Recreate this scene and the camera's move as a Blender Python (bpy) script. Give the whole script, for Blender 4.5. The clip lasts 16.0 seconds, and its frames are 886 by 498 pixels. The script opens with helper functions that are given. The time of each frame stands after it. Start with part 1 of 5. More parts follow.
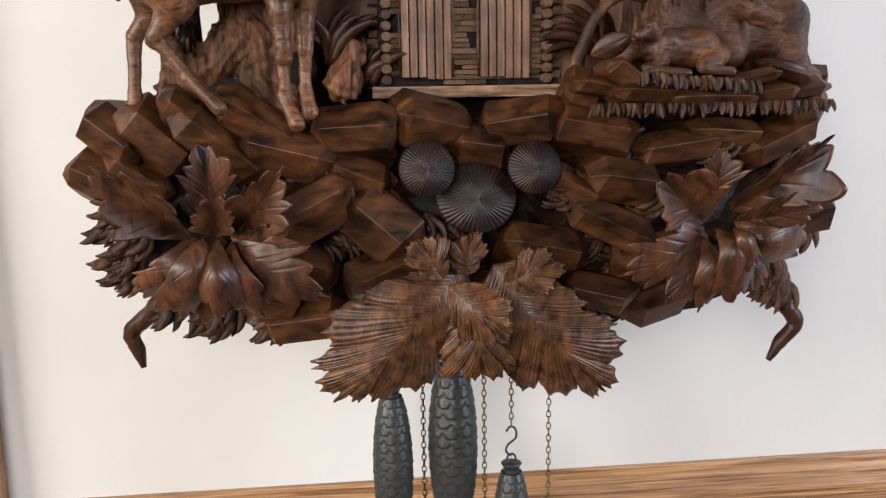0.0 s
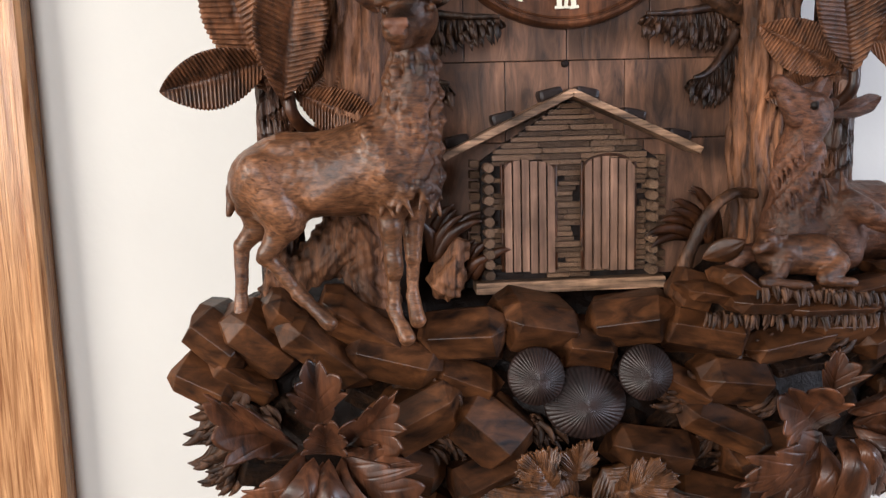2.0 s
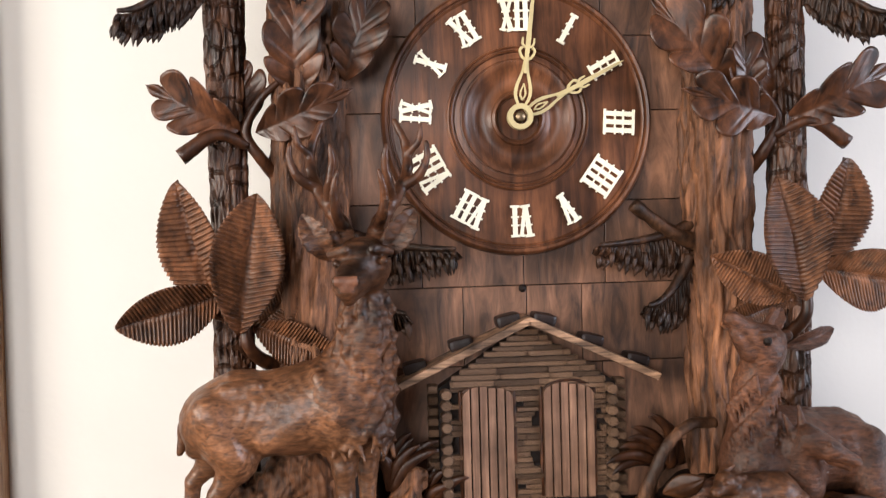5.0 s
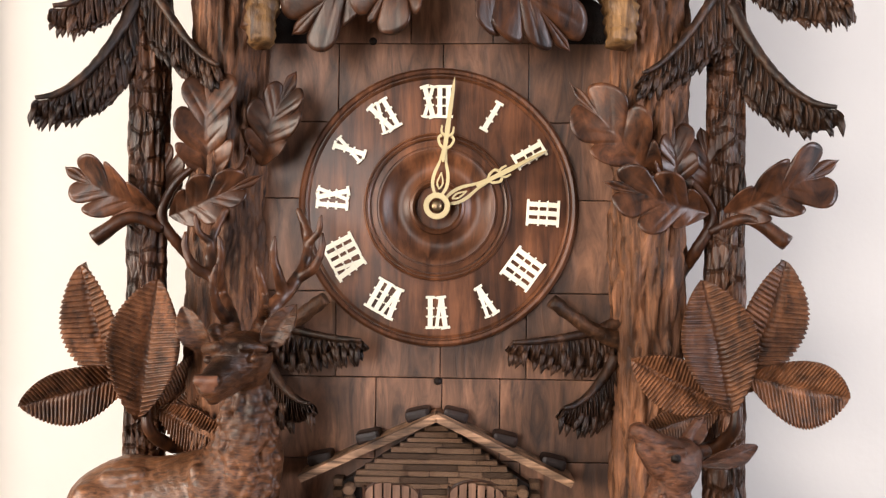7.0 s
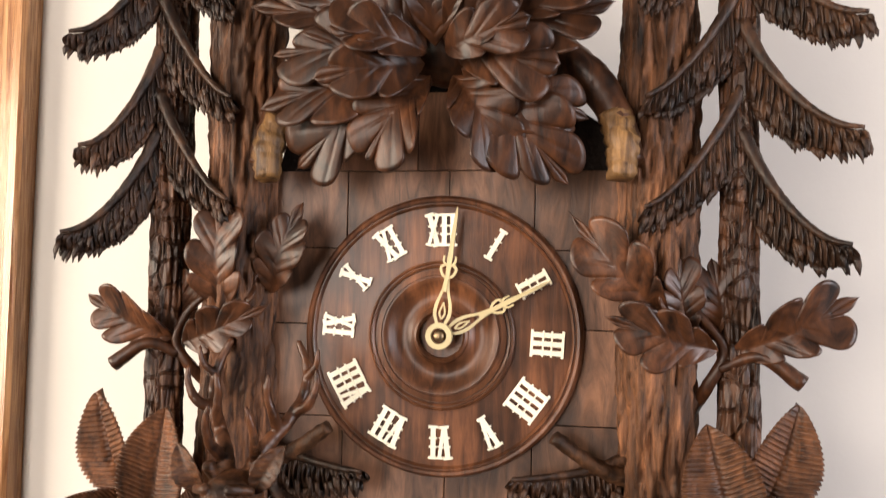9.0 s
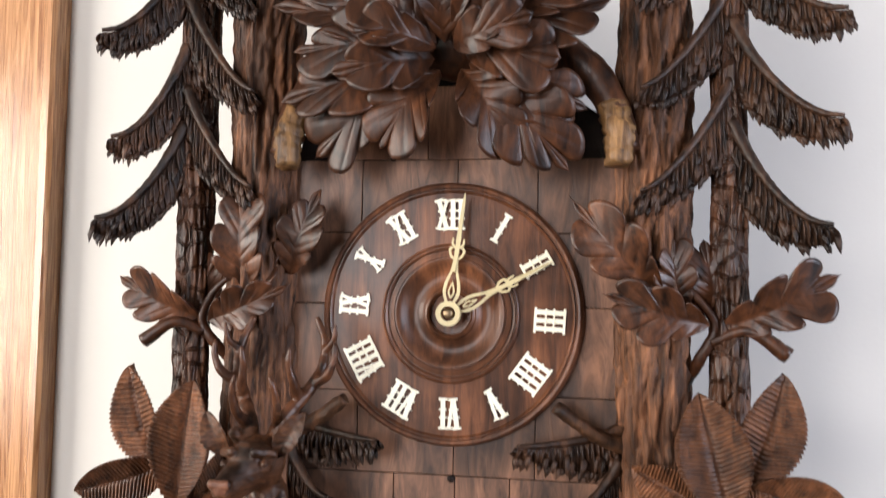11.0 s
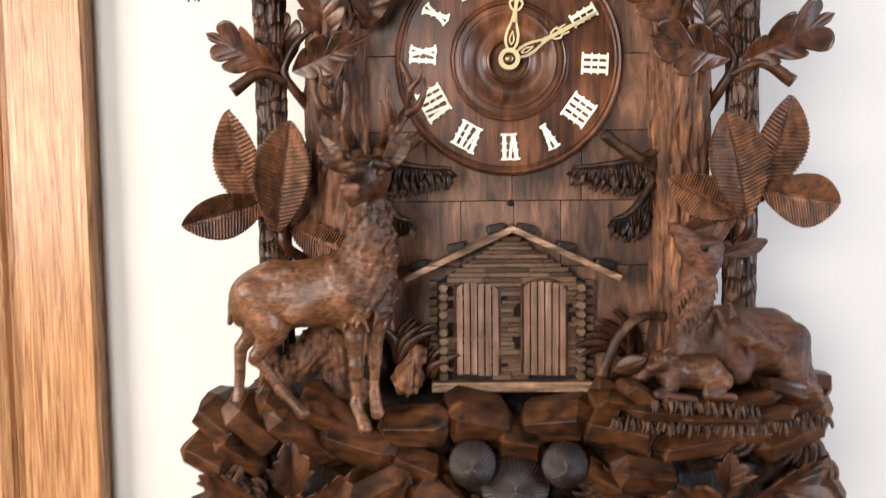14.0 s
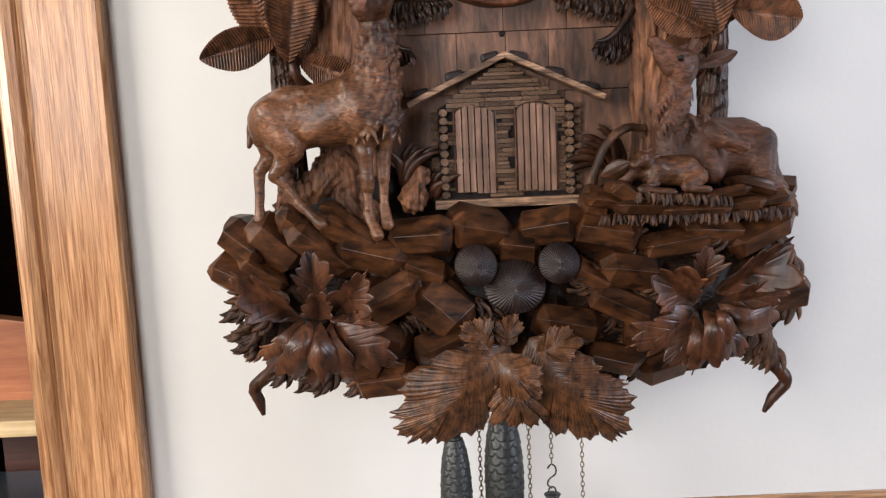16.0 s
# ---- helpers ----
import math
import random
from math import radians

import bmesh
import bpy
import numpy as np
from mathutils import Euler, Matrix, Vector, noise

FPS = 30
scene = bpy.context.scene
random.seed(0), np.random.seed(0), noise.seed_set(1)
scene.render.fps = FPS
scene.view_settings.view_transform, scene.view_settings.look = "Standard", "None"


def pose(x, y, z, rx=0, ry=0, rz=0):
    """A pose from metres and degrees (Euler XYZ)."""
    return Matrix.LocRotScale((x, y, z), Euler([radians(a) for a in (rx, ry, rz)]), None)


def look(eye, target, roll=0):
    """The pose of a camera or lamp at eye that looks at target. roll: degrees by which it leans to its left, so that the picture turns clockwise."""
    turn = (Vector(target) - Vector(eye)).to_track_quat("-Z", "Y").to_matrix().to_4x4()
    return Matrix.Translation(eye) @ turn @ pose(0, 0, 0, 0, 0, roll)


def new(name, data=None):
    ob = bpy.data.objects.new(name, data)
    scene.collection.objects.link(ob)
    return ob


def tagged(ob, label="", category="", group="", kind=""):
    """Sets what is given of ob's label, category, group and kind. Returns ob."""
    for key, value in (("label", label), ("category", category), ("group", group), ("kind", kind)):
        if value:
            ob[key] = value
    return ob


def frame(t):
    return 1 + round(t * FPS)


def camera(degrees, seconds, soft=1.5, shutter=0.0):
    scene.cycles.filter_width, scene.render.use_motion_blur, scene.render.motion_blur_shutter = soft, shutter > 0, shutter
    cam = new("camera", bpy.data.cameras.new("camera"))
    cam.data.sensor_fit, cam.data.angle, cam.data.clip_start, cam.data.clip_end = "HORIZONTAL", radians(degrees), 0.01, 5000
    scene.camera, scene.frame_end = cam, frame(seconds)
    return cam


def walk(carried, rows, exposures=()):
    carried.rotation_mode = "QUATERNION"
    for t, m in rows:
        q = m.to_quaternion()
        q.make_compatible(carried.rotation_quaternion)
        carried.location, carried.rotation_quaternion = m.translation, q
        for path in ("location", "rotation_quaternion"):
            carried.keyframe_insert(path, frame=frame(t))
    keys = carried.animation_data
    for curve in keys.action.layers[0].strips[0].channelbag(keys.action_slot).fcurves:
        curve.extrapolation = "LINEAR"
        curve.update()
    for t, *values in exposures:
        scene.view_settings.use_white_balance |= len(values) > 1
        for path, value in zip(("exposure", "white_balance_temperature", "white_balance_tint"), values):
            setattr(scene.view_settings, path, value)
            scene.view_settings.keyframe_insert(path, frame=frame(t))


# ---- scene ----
cam = camera(54.5, 16.0, soft=1.25, shutter=0.4)
METRES, EYE, TURN = 1.4, 1.4, -5.8
ROWS = [
    (0.0, 0.0, 0.0, 0.0, -0.17, -10.57, 0.92),
    (0.5, -0.0036, 0.0068, 0.0074, 0.34, -9.94, 1.33),
    (1.0, -0.0158, 0.0145, 0.0413, 1.42, -9.27, 1.84),
    (1.5, -0.0287, 0.0246, 0.0856, 2.0, -8.73, 2.01),
    (2.0, -0.0505, 0.0288, 0.1163, 1.72, -8.58, 1.53),
    (2.5, -0.0537, 0.0264, 0.1271, 1.18, -7.82, 1.47),
    (3.0, -0.0467, 0.0188, 0.1405, 0.8, -6.84, 1.46),
    (3.5, -0.0345, 0.0122, 0.1526, 1.07, -5.79, 1.41),
    (4.0, -0.0288, 0.0065, 0.167, 1.08, -4.07, 1.49),
    (6.5, 0.0217, 0.097, 0.2261, 1.48, 0.82, 0.94),
    (7.0, 0.1008, 0.0613, 0.234, 7.75, 0.98, -0.64),
    (7.5, 0.1517, 0.0662, 0.247, 12.05, 0.92, -0.88),
    (8.0, 0.1663, 0.0764, 0.2637, 13.86, 1.01, -0.62),
    (8.5, 0.1695, 0.0776, 0.281, 14.69, 1.36, -1.04),
    (8.7, 0.1700, 0.0776, 0.2881, 14.85, 1.96, -1.1),
    (9.8, 0.174, 0.060, 0.324, 15.5, 4.8, -1.15),
    (10.8, 0.1805, 0.045, 0.2997, 16.0, 4.0, -1.2),
    (11.0, 0.1805, 0.038, 0.284, 15.59, 3.26, -1.05),
    (11.5, 0.1818, 0.0148, 0.2542, 14.48, 1.54, -0.81),
    (12.0, 0.1784, 0.0153, 0.2349, 13.89, 0.38, -1.19),
    (12.5, 0.1795, 0.0222, 0.2207, 13.9, -0.86, -0.85),
    (13.0, 0.1694, 0.0172, 0.2056, 13.82, -1.75, -0.72),
    (13.5, 0.1223, -0.0256, 0.1961, 11.92, -2.94, -0.36),
    (14.0, 0.0531, -0.0899, 0.1729, 7.19, -4.55, 0.6),
    (14.5, 0.0282, -0.1491, 0.1463, 5.69, -6.01, 1.6),
    (15.0, 0.0293, -0.1465, 0.1117, 5.13, -6.74, 1.7),
    (15.5, 0.0269, -0.1541, 0.0783, 5.34, -7.67, 1.99),
    (16.0, 0.0392, -0.1707, 0.069, 5.57, -8.04, 2.5),
]
walk(cam, [(t, pose(-0.117, -1.11, EYE, 0, 0, TURN) @ pose(METRES * x, METRES * y, METRES * z, 90 + pitch, roll, yaw)) for t, x, y, z, yaw, pitch, roll in ROWS],
     exposures=[(0.0, -0.03, 6350, 14), (2.0, 0.05, 6200, 14), (4.0, 0.14, 6250, 14), (6.5, 0.25, 6850, 18), (8.0, 0.25, 7100, 18), (8.7, 0.25, 7450, 19), (11.0, 0.20, 6350, 15), (13.0, 0.37, 6550, 15), (14.5, 0.28, 6500, 14), (16.0, -0.02, 6250, 14)])

# ---- light ----
world = bpy.data.worlds.new("world")
scene.world = world
world.use_nodes = True
wn = world.node_tree.nodes
sky = wn.new("ShaderNodeTexSky")
sky.sky_type, sky.sun_disc, sky.sun_elevation, sky.sun_rotation = "NISHITA", False, radians(40), radians(250)
world.node_tree.links.new(sky.outputs["Color"], wn["Background"].inputs["Color"])
wn["Background"].inputs["Strength"].default_value = 0.1


def window_light(name, m, w, h, power, colour):
    """Daylight that enters by one window."""
    d = bpy.data.lights.new(name, "AREA")
    d.shape, d.size, d.size_y, d.energy, d.color = "RECTANGLE", w, h, power, colour
    o = new(name, d)
    o.matrix_world = m
    return o


window_light("daylight_back", look((-1.4, -3.80, 2.0), (0.0, 0.0, 1.5)), 1.5, 1.5, 98, (1.0, 0.97, 0.93))
window_light("daylight_left", look((-3.15, -1.75, 1.95), (0.0, -0.2, 1.45)), 1.5, 1.4, 136, (1.0, 0.94, 0.82))
window_light("daylight_right", look((2.95, -1.75, 1.95), (0.0, -0.2, 1.45)), 1.3, 1.4, 104, (0.82, 0.88, 1.0))


# ---- materials ----
def material(name):
    m = bpy.data.materials.new(name)
    m.use_nodes = True
    return m, m.node_tree.nodes, m.node_tree.links, m.node_tree.nodes["Principled BSDF"]


def wood(name, dark, light, grain=(60, 60, 6), rough=0.4, bump=0.3, coat=0.0, blotch=14.0, fibre=1.0, tone=0.25, cells=0.0, patina=0.0, vary=0.22, spec=0.3):
    """Stained wood: long grain, blotches of stain and fine relief. grain: how dense the grain runs along each axis."""
    m, n, l, b = material(name)
    tc, mp, info = n.new("ShaderNodeTexCoord"), n.new("ShaderNodeMapping"), n.new("ShaderNodeObjectInfo")
    mp.inputs["Scale"].default_value = grain
    l.new(tc.outputs["Object"], mp.inputs["Vector"])
    off = n.new("ShaderNodeVectorMath")
    off.operation = "SCALE"
    off.inputs[0].default_value = (7.3, 3.1, 5.7)
    l.new(info.outputs["Random"], off.inputs["Scale"])
    l.new(off.outputs[0], mp.inputs["Location"])
    g = n.new("ShaderNodeTexNoise")
    g.inputs["Scale"].default_value, g.inputs["Detail"].default_value, g.inputs["Roughness"].default_value, g.inputs["Distortion"].default_value = 1.0, 7, 0.62, 0.5 * fibre
    l.new(mp.outputs[0], g.inputs["Vector"])
    ramp = n.new("ShaderNodeValToRGB")
    ramp.color_ramp.elements[0].position, ramp.color_ramp.elements[1].position = 0.32, 0.68
    ramp.color_ramp.elements[0].color, ramp.color_ramp.elements[1].color = (*dark, 1), (*light, 1)
    l.new(g.outputs["Fac"], ramp.inputs["Fac"])
    s = n.new("ShaderNodeTexNoise")
    s.inputs["Scale"].default_value, s.inputs["Detail"].default_value = blotch, 4
    l.new(tc.outputs["Object"], s.inputs["Vector"])
    rng = n.new("ShaderNodeMapRange")
    rng.inputs["From Min"].default_value, rng.inputs["From Max"].default_value = 0.3, 0.7
    rng.inputs["To Min"].default_value, rng.inputs["To Max"].default_value = 1.0 - 1.4 * tone, 1.0 + 1.2 * tone
    l.new(s.outputs["Fac"], rng.inputs["Value"])
    each = n.new("ShaderNodeMapRange")
    each.inputs["To Min"].default_value, each.inputs["To Max"].default_value = 1 - vary, 1 + vary
    l.new(info.outputs["Random"], each.inputs["Value"])
    mul = n.new("ShaderNodeMath")
    mul.operation = "MULTIPLY"
    l.new(rng.outputs[0], mul.inputs[0])
    l.new(each.outputs[0], mul.inputs[1])
    hsv = n.new("ShaderNodeHueSaturation")
    if patina:
        # old dark wax left standing in uneven patches
        pn, pr, pm = n.new("ShaderNodeTexNoise"), n.new("ShaderNodeMapRange"), n.new("ShaderNodeMath")
        pn.inputs["Scale"].default_value, pn.inputs["Detail"].default_value, pn.inputs["Roughness"].default_value, pn.inputs["Distortion"].default_value = 0.45, 8, 0.66, 0.8
        pr.inputs["From Min"].default_value, pr.inputs["From Max"].default_value, pr.inputs["To Min"].default_value, pr.inputs["To Max"].default_value = 0.40, 0.58, 1 - patina, 1.12
        pm.operation = "MULTIPLY"
        l.new(mp.outputs[0], pn.inputs["Vector"])
        l.new(pn.outputs["Fac"], pr.inputs["Value"])
        l.new(mul.outputs[0], pm.inputs[0])
        l.new(pr.outputs[0], pm.inputs[1])
        mul = pm
    l.new(mul.outputs[0], hsv.inputs["Value"])
    l.new(ramp.outputs["Color"], hsv.inputs["Color"])
    l.new(hsv.outputs["Color"], b.inputs["Base Color"])
    rr = n.new("ShaderNodeMapRange")
    rr.inputs["To Min"].default_value, rr.inputs["To Max"].default_value = rough - 0.06, rough + 0.10
    l.new(s.outputs["Fac"], rr.inputs["Value"])
    l.new(rr.outputs[0], b.inputs["Roughness"])
    b.inputs["Coat Weight"].default_value, b.inputs["Coat Roughness"].default_value, b.inputs["Specular IOR Level"].default_value = coat, 0.22, spec
    bp = n.new("ShaderNodeBump")
    bp.inputs["Strength"].default_value, bp.inputs["Distance"].default_value = bump, 0.0035
    l.new(g.outputs["Fac"], bp.inputs["Height"])
    l.new(bp.outputs[0], b.inputs["Normal"])
    if cells:
        vo, cr, b2 = n.new("ShaderNodeTexVoronoi"), n.new("ShaderNodeMapRange"), n.new("ShaderNodeBump")
        vo.feature = "DISTANCE_TO_EDGE"
        vo.inputs["Scale"].default_value = cells
        cr.inputs["From Max"].default_value = 0.12
        b2.inputs["Strength"].default_value, b2.inputs["Distance"].default_value = 1.0, 0.004
        l.new(tc.outputs["Object"], vo.inputs["Vector"])
        l.new(vo.outputs["Distance"], cr.inputs["Value"])
        l.new(cr.outputs[0], b2.inputs["Height"])
        l.new(bp.outputs[0], b2.inputs["Normal"])
        l.new(b2.outputs[0], b.inputs["Normal"])
    return m


def plain(name, colour, rough=0.5, metal=0.0, bump=0.1, scale=200.0, spread=0.12, coat=0.0):
    """A plain surface with slight mottling and fine relief."""
    m, n, l, b = material(name)
    tc, s, f = n.new("ShaderNodeTexCoord"), n.new("ShaderNodeTexNoise"), n.new("ShaderNodeTexNoise")
    s.inputs["Scale"].default_value, s.inputs["Detail"].default_value = scale * 0.06, 5
    f.inputs["Scale"].default_value, f.inputs["Detail"].default_value = scale, 4
    for k in (s, f):
        l.new(tc.outputs["Object"], k.inputs["Vector"])
    ramp = n.new("ShaderNodeValToRGB")
    ramp.color_ramp.elements[0].position, ramp.color_ramp.elements[1].position = 0.3, 0.7
    ramp.color_ramp.elements[0].color = (*[c * (1 - spread) for c in colour], 1)
    ramp.color_ramp.elements[1].color = (*[min(1, c * (1 + spread)) for c in colour], 1)
    l.new(s.outputs["Fac"], ramp.inputs["Fac"])
    l.new(ramp.outputs["Color"], b.inputs["Base Color"])
    b.inputs["Roughness"].default_value, b.inputs["Metallic"].default_value, b.inputs["Coat Weight"].default_value = rough, metal, coat
    bp = n.new("ShaderNodeBump")
    bp.inputs["Strength"].default_value, bp.inputs["Distance"].default_value = bump, 0.001
    l.new(f.outputs["Fac"], bp.inputs["Height"])
    l.new(bp.outputs[0], b.inputs["Normal"])
    return m


LEAF = wood("carved_leaf_wood", (0.0075, 0.0026, 0.0013), (0.0738, 0.0256, 0.0094), (90, 90, 30), 0.40, 0.25, 0.05, 22, tone=0.28, patina=0.28)
PETAL = wood("polished_petal_wood", (0.0097, 0.0037, 0.0020), (0.1272, 0.0465, 0.0203), (70, 70, 20), 0.38, 0.20, 0.08, 24, tone=0.28, patina=0.25)
VINE = wood("vine_leaf_wood", (0.0063, 0.0026, 0.0014), (0.1613, 0.0645, 0.0231), (110, 110, 70), 0.38, 0.35, 0.16, 24, tone=0.2, patina=0.14)
BEECH = wood("ribbed_leaf_wood", (0.0284, 0.0116, 0.0058), (0.2163, 0.0874, 0.0383), (110, 110, 60), 0.4, 0.35, 0.1, 18, tone=0.3, patina=0.22)
OAK = wood("oak_leaf_wood", (0.0067, 0.0024, 0.0013), (0.1141, 0.0418, 0.0175), (60, 60, 40), 0.38, 0.2, 0.08, 22, 2.0, tone=0.32, patina=0.28)
FIR = wood("fir_wood", (0.0040, 0.0019, 0.0012), (0.0720, 0.0324, 0.0162), (150, 150, 60), 0.42, 0.6, 0.03, 30, tone=0.4, patina=0.48, spec=0.3)
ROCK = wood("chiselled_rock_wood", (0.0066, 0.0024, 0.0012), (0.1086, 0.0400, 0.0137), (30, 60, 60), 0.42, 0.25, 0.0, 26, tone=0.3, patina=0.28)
# rough carved moss, darkened further to paint crevice shade into the gaps
MOSS_SHADE = wood("moss_and_gap_shade_wood", (0.0030, 0.0015, 0.0008), (0.0336, 0.0144, 0.0060), (130, 130, 130), 0.7, 1.0, 0.0, 40, tone=0.4, patina=0.5, spec=0.12)
FERN = wood("shaggy_fern_wood", (0.012, 0.0052, 0.0028), (0.105, 0.047, 0.022), (110, 110, 60), 0.5, 0.6, 0.0, 30, tone=0.4, patina=0.5, spec=0.25)
# near-black: recess shade put into the backing's colour; pegs and eyes share it
CORE = wood("gap_shade_and_dark_wood", (0.0031, 0.0016, 0.0011), (0.0125, 0.0058, 0.0034), (90, 90, 90), 0.5, 0.8, 0.0, spec=0.2)
FUR = wood("carved_fur_wood", (0.034, 0.0135, 0.0062), (0.195, 0.084, 0.038), (110, 340, 340), 0.33, 0.3, 0.14, 15, tone=0.45, patina=0.2)
DOE = wood("dark_carved_fur_wood", (0.0193, 0.0075, 0.0042), (0.1238, 0.0495, 0.0248), (110, 340, 340), 0.42, 0.6, 0.05, 15, tone=0.45, patina=0.2, spec=0.28)
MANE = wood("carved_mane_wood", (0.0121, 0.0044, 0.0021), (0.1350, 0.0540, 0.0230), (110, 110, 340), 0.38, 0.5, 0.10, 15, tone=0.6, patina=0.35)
BARK = wood("bark_wood", (0.0157, 0.0065, 0.0034), (0.2580, 0.1104, 0.0516), (140, 140, 12), 0.5, 1.0, 0.0, 14, tone=0.45, patina=0.5, spec=0.22)
CRACKED = wood("cracked_bark_wood", (0.0130, 0.0053, 0.0028), (0.1748, 0.0721, 0.0338), (110, 110, 30), 0.42, 0.6, 0.1, 18, tone=0.45, cells=46, patina=0.5)
PANEL = wood("panel_wood", (0.055, 0.028, 0.0170), (0.262, 0.126, 0.070), (55, 50, 12), 0.46, 0.22, 0.0, 9, 2.6, tone=0.5, patina=0.36, spec=0.4)
DIAL = wood("dial_wood", (0.042, 0.0155, 0.0075), (0.175, 0.066, 0.028), (100, 60, 10), 0.38, 0.14, 0.06, 14, 1.8, tone=0.45, patina=0.28, spec=0.3)
LOG = wood("house_log_wood", (0.0317, 0.0179, 0.0110), (0.4696, 0.2762, 0.1630), (14, 140, 190), 0.46, 0.8, 0.05, 34, tone=0.5, patina=0.5, vary=0.5, spec=0.3)
SHUTTER = wood("shutter_wood", (0.1077, 0.0560, 0.0344), (0.3258, 0.1827, 0.1166), (160, 60, 9), 0.42, 0.3, 0.1, 28, tone=0.3, patina=0.24)
MUSH = wood("mushroom_wood", (0.0069, 0.0039, 0.0030), (0.0243, 0.0121, 0.0097), (80, 80, 80), 0.42, 0.2, 0.05, 30, patina=0.24, spec=0.35)
CASING = wood("pine_casing", (0.2420, 0.0946, 0.0363), (0.7204, 0.3912, 0.1863), (120, 120, 5.5), 0.20, 0.6, 0.6, 3, 3.4, 0.15)
RAIL = wood("oak_rail", (0.075, 0.027, 0.010), (0.50, 0.27, 0.12), (4.0, 90, 230), 0.20, 0.5, 0.6, 4, 3.0, 0.15)
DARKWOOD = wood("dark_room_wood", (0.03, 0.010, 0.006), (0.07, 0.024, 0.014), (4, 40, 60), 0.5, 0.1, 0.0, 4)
BENCH = wood("bench_wood", (0.22, 0.075, 0.035), (0.34, 0.13, 0.06), (5, 40, 60), 0.45, 0.1, 0.1, 4)
PALE = wood("pale_board", (0.42, 0.30, 0.15), (0.62, 0.47, 0.27), (5, 60, 90), 0.5, 0.1, 0.0, 6)
# oak of the unseen floor, darkened to lower the bounce from below
FLOORWOOD = wood("floor_oak", (0.06, 0.03, 0.015), (0.12, 0.065, 0.033), (40, 4, 40), 0.35, 0.1, 0.2, 3)
SAWN = wood("split_end_wood", (0.0420, 0.0182, 0.0063), (0.2592, 0.1368, 0.0504), (140, 140, 14), 0.45, 0.8, 0.05, 24, tone=0.3, patina=0.3)
BONE = plain("bone", (0.80, 0.76, 0.60), 0.42, 0.0, 0.15, 400, 0.07)
POINTER = plain("yellowed_bone", (0.47, 0.39, 0.20), 0.4, 0.0, 0.15, 400, 0.15)
IRON = plain("black_iron", (0.035, 0.037, 0.035), 0.42, 0.35, 0.5, 300, 0.35)
CHAIN = plain("aged_brass", (0.20, 0.145, 0.085), 0.4, 0.9, 0.1, 500, 0.3)
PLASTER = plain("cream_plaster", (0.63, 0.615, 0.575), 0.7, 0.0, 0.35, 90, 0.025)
# ceiling and room walls out of view, coloured dark to reduce fill light
CEIL = plain("dimmed_ceiling", (0.22, 0.21, 0.20), 0.8, 0.0, 0.2, 60, 0.02)
ROOM = plain("dimmed_room_wall", (0.13, 0.115, 0.10), 0.8, 0.0, 0.3, 60, 0.05)
BLACK = plain("black_enamel", (0.012, 0.014, 0.02), 0.12, 0.0, 0.02, 100, 0.2, 0.6)
STEEL = plain("polished_steel", (0.30, 0.36, 0.44), 0.22, 0.9, 0.05, 100, 0.1)
NOSE = wood("pale_nose_wood", (0.075, 0.030, 0.017), (0.17, 0.072, 0.040), (90, 90, 90), 0.45, 0.2)


# ---- building ----
def finish(me, name, mat, parent=None, label="", smooth=True):
    me.materials.append(mat)
    me.polygons.foreach_set("use_smooth", [smooth] * len(me.polygons))
    me.update()
    o = new(name, me)
    o.parent = parent
    return tagged(o, label)


def part(name, bm, mat, parent=None, label="", smooth=False):
    """Links a bmesh as one mesh object under a thing or a part."""
    bmesh.ops.recalc_face_normals(bm, faces=bm.faces)
    me = bpy.data.meshes.new(name)
    bm.to_mesh(me)
    bm.free()
    return finish(me, name, mat, parent, label, smooth)


def grid_part(name, verts, faces, mat, parent=None, label="", smooth=True):
    me = bpy.data.meshes.new(name)
    me.from_pydata([tuple(v) for v in verts], [], [tuple(f) for f in faces])
    return finish(me, name, mat, parent, label, smooth)


def box(bm, lo, hi, bevel=0.0, m=None):
    r = bmesh.ops.create_cube(bm, size=1.0)
    vs = r["verts"]
    for v in vs:
        v.co = Vector([lo[i] + (v.co[i] + 0.5) * (hi[i] - lo[i]) for i in range(3)])
    if bevel:
        es = list({e for v in vs for e in v.link_edges})
        r = bmesh.ops.bevel(bm, geom=es, offset=bevel, segments=2, affect="EDGES", profile=0.6)
        vs = r["verts"]
    if m is not None:
        bmesh.ops.transform(bm, matrix=m, verts=list({v for v in vs}))
    return vs


def boxed(name, lo, hi, mat, parent=None, label="", bevel=0.0):
    bm = bmesh.new()
    box(bm, lo, hi, bevel)
    return part(name, bm, mat, parent, label)


def sheet(f, nu, nv, closed_u=False, closed_v=False):
    """Points and faces of a surface f(u, v), u and v from 0 to 1."""
    u = np.linspace(0, 1, nu, endpoint=not closed_u)
    v = np.linspace(0, 1, nv, endpoint=not closed_v)
    U, V = np.meshgrid(u, v, indexing="ij")
    P = np.stack(f(U, V), -1).reshape(-1, 3)
    iu = np.arange(nu if closed_u else nu - 1)
    iv = np.arange(nv if closed_v else nv - 1)
    A, B = np.meshgrid(iu, iv, indexing="ij")
    A2, B2 = (A + 1) % nu, (B + 1) % nv
    F = np.stack([A * nv + B, A2 * nv + B, A2 * nv + B2, A * nv + B2], -1).reshape(-1, 4)
    return P, F


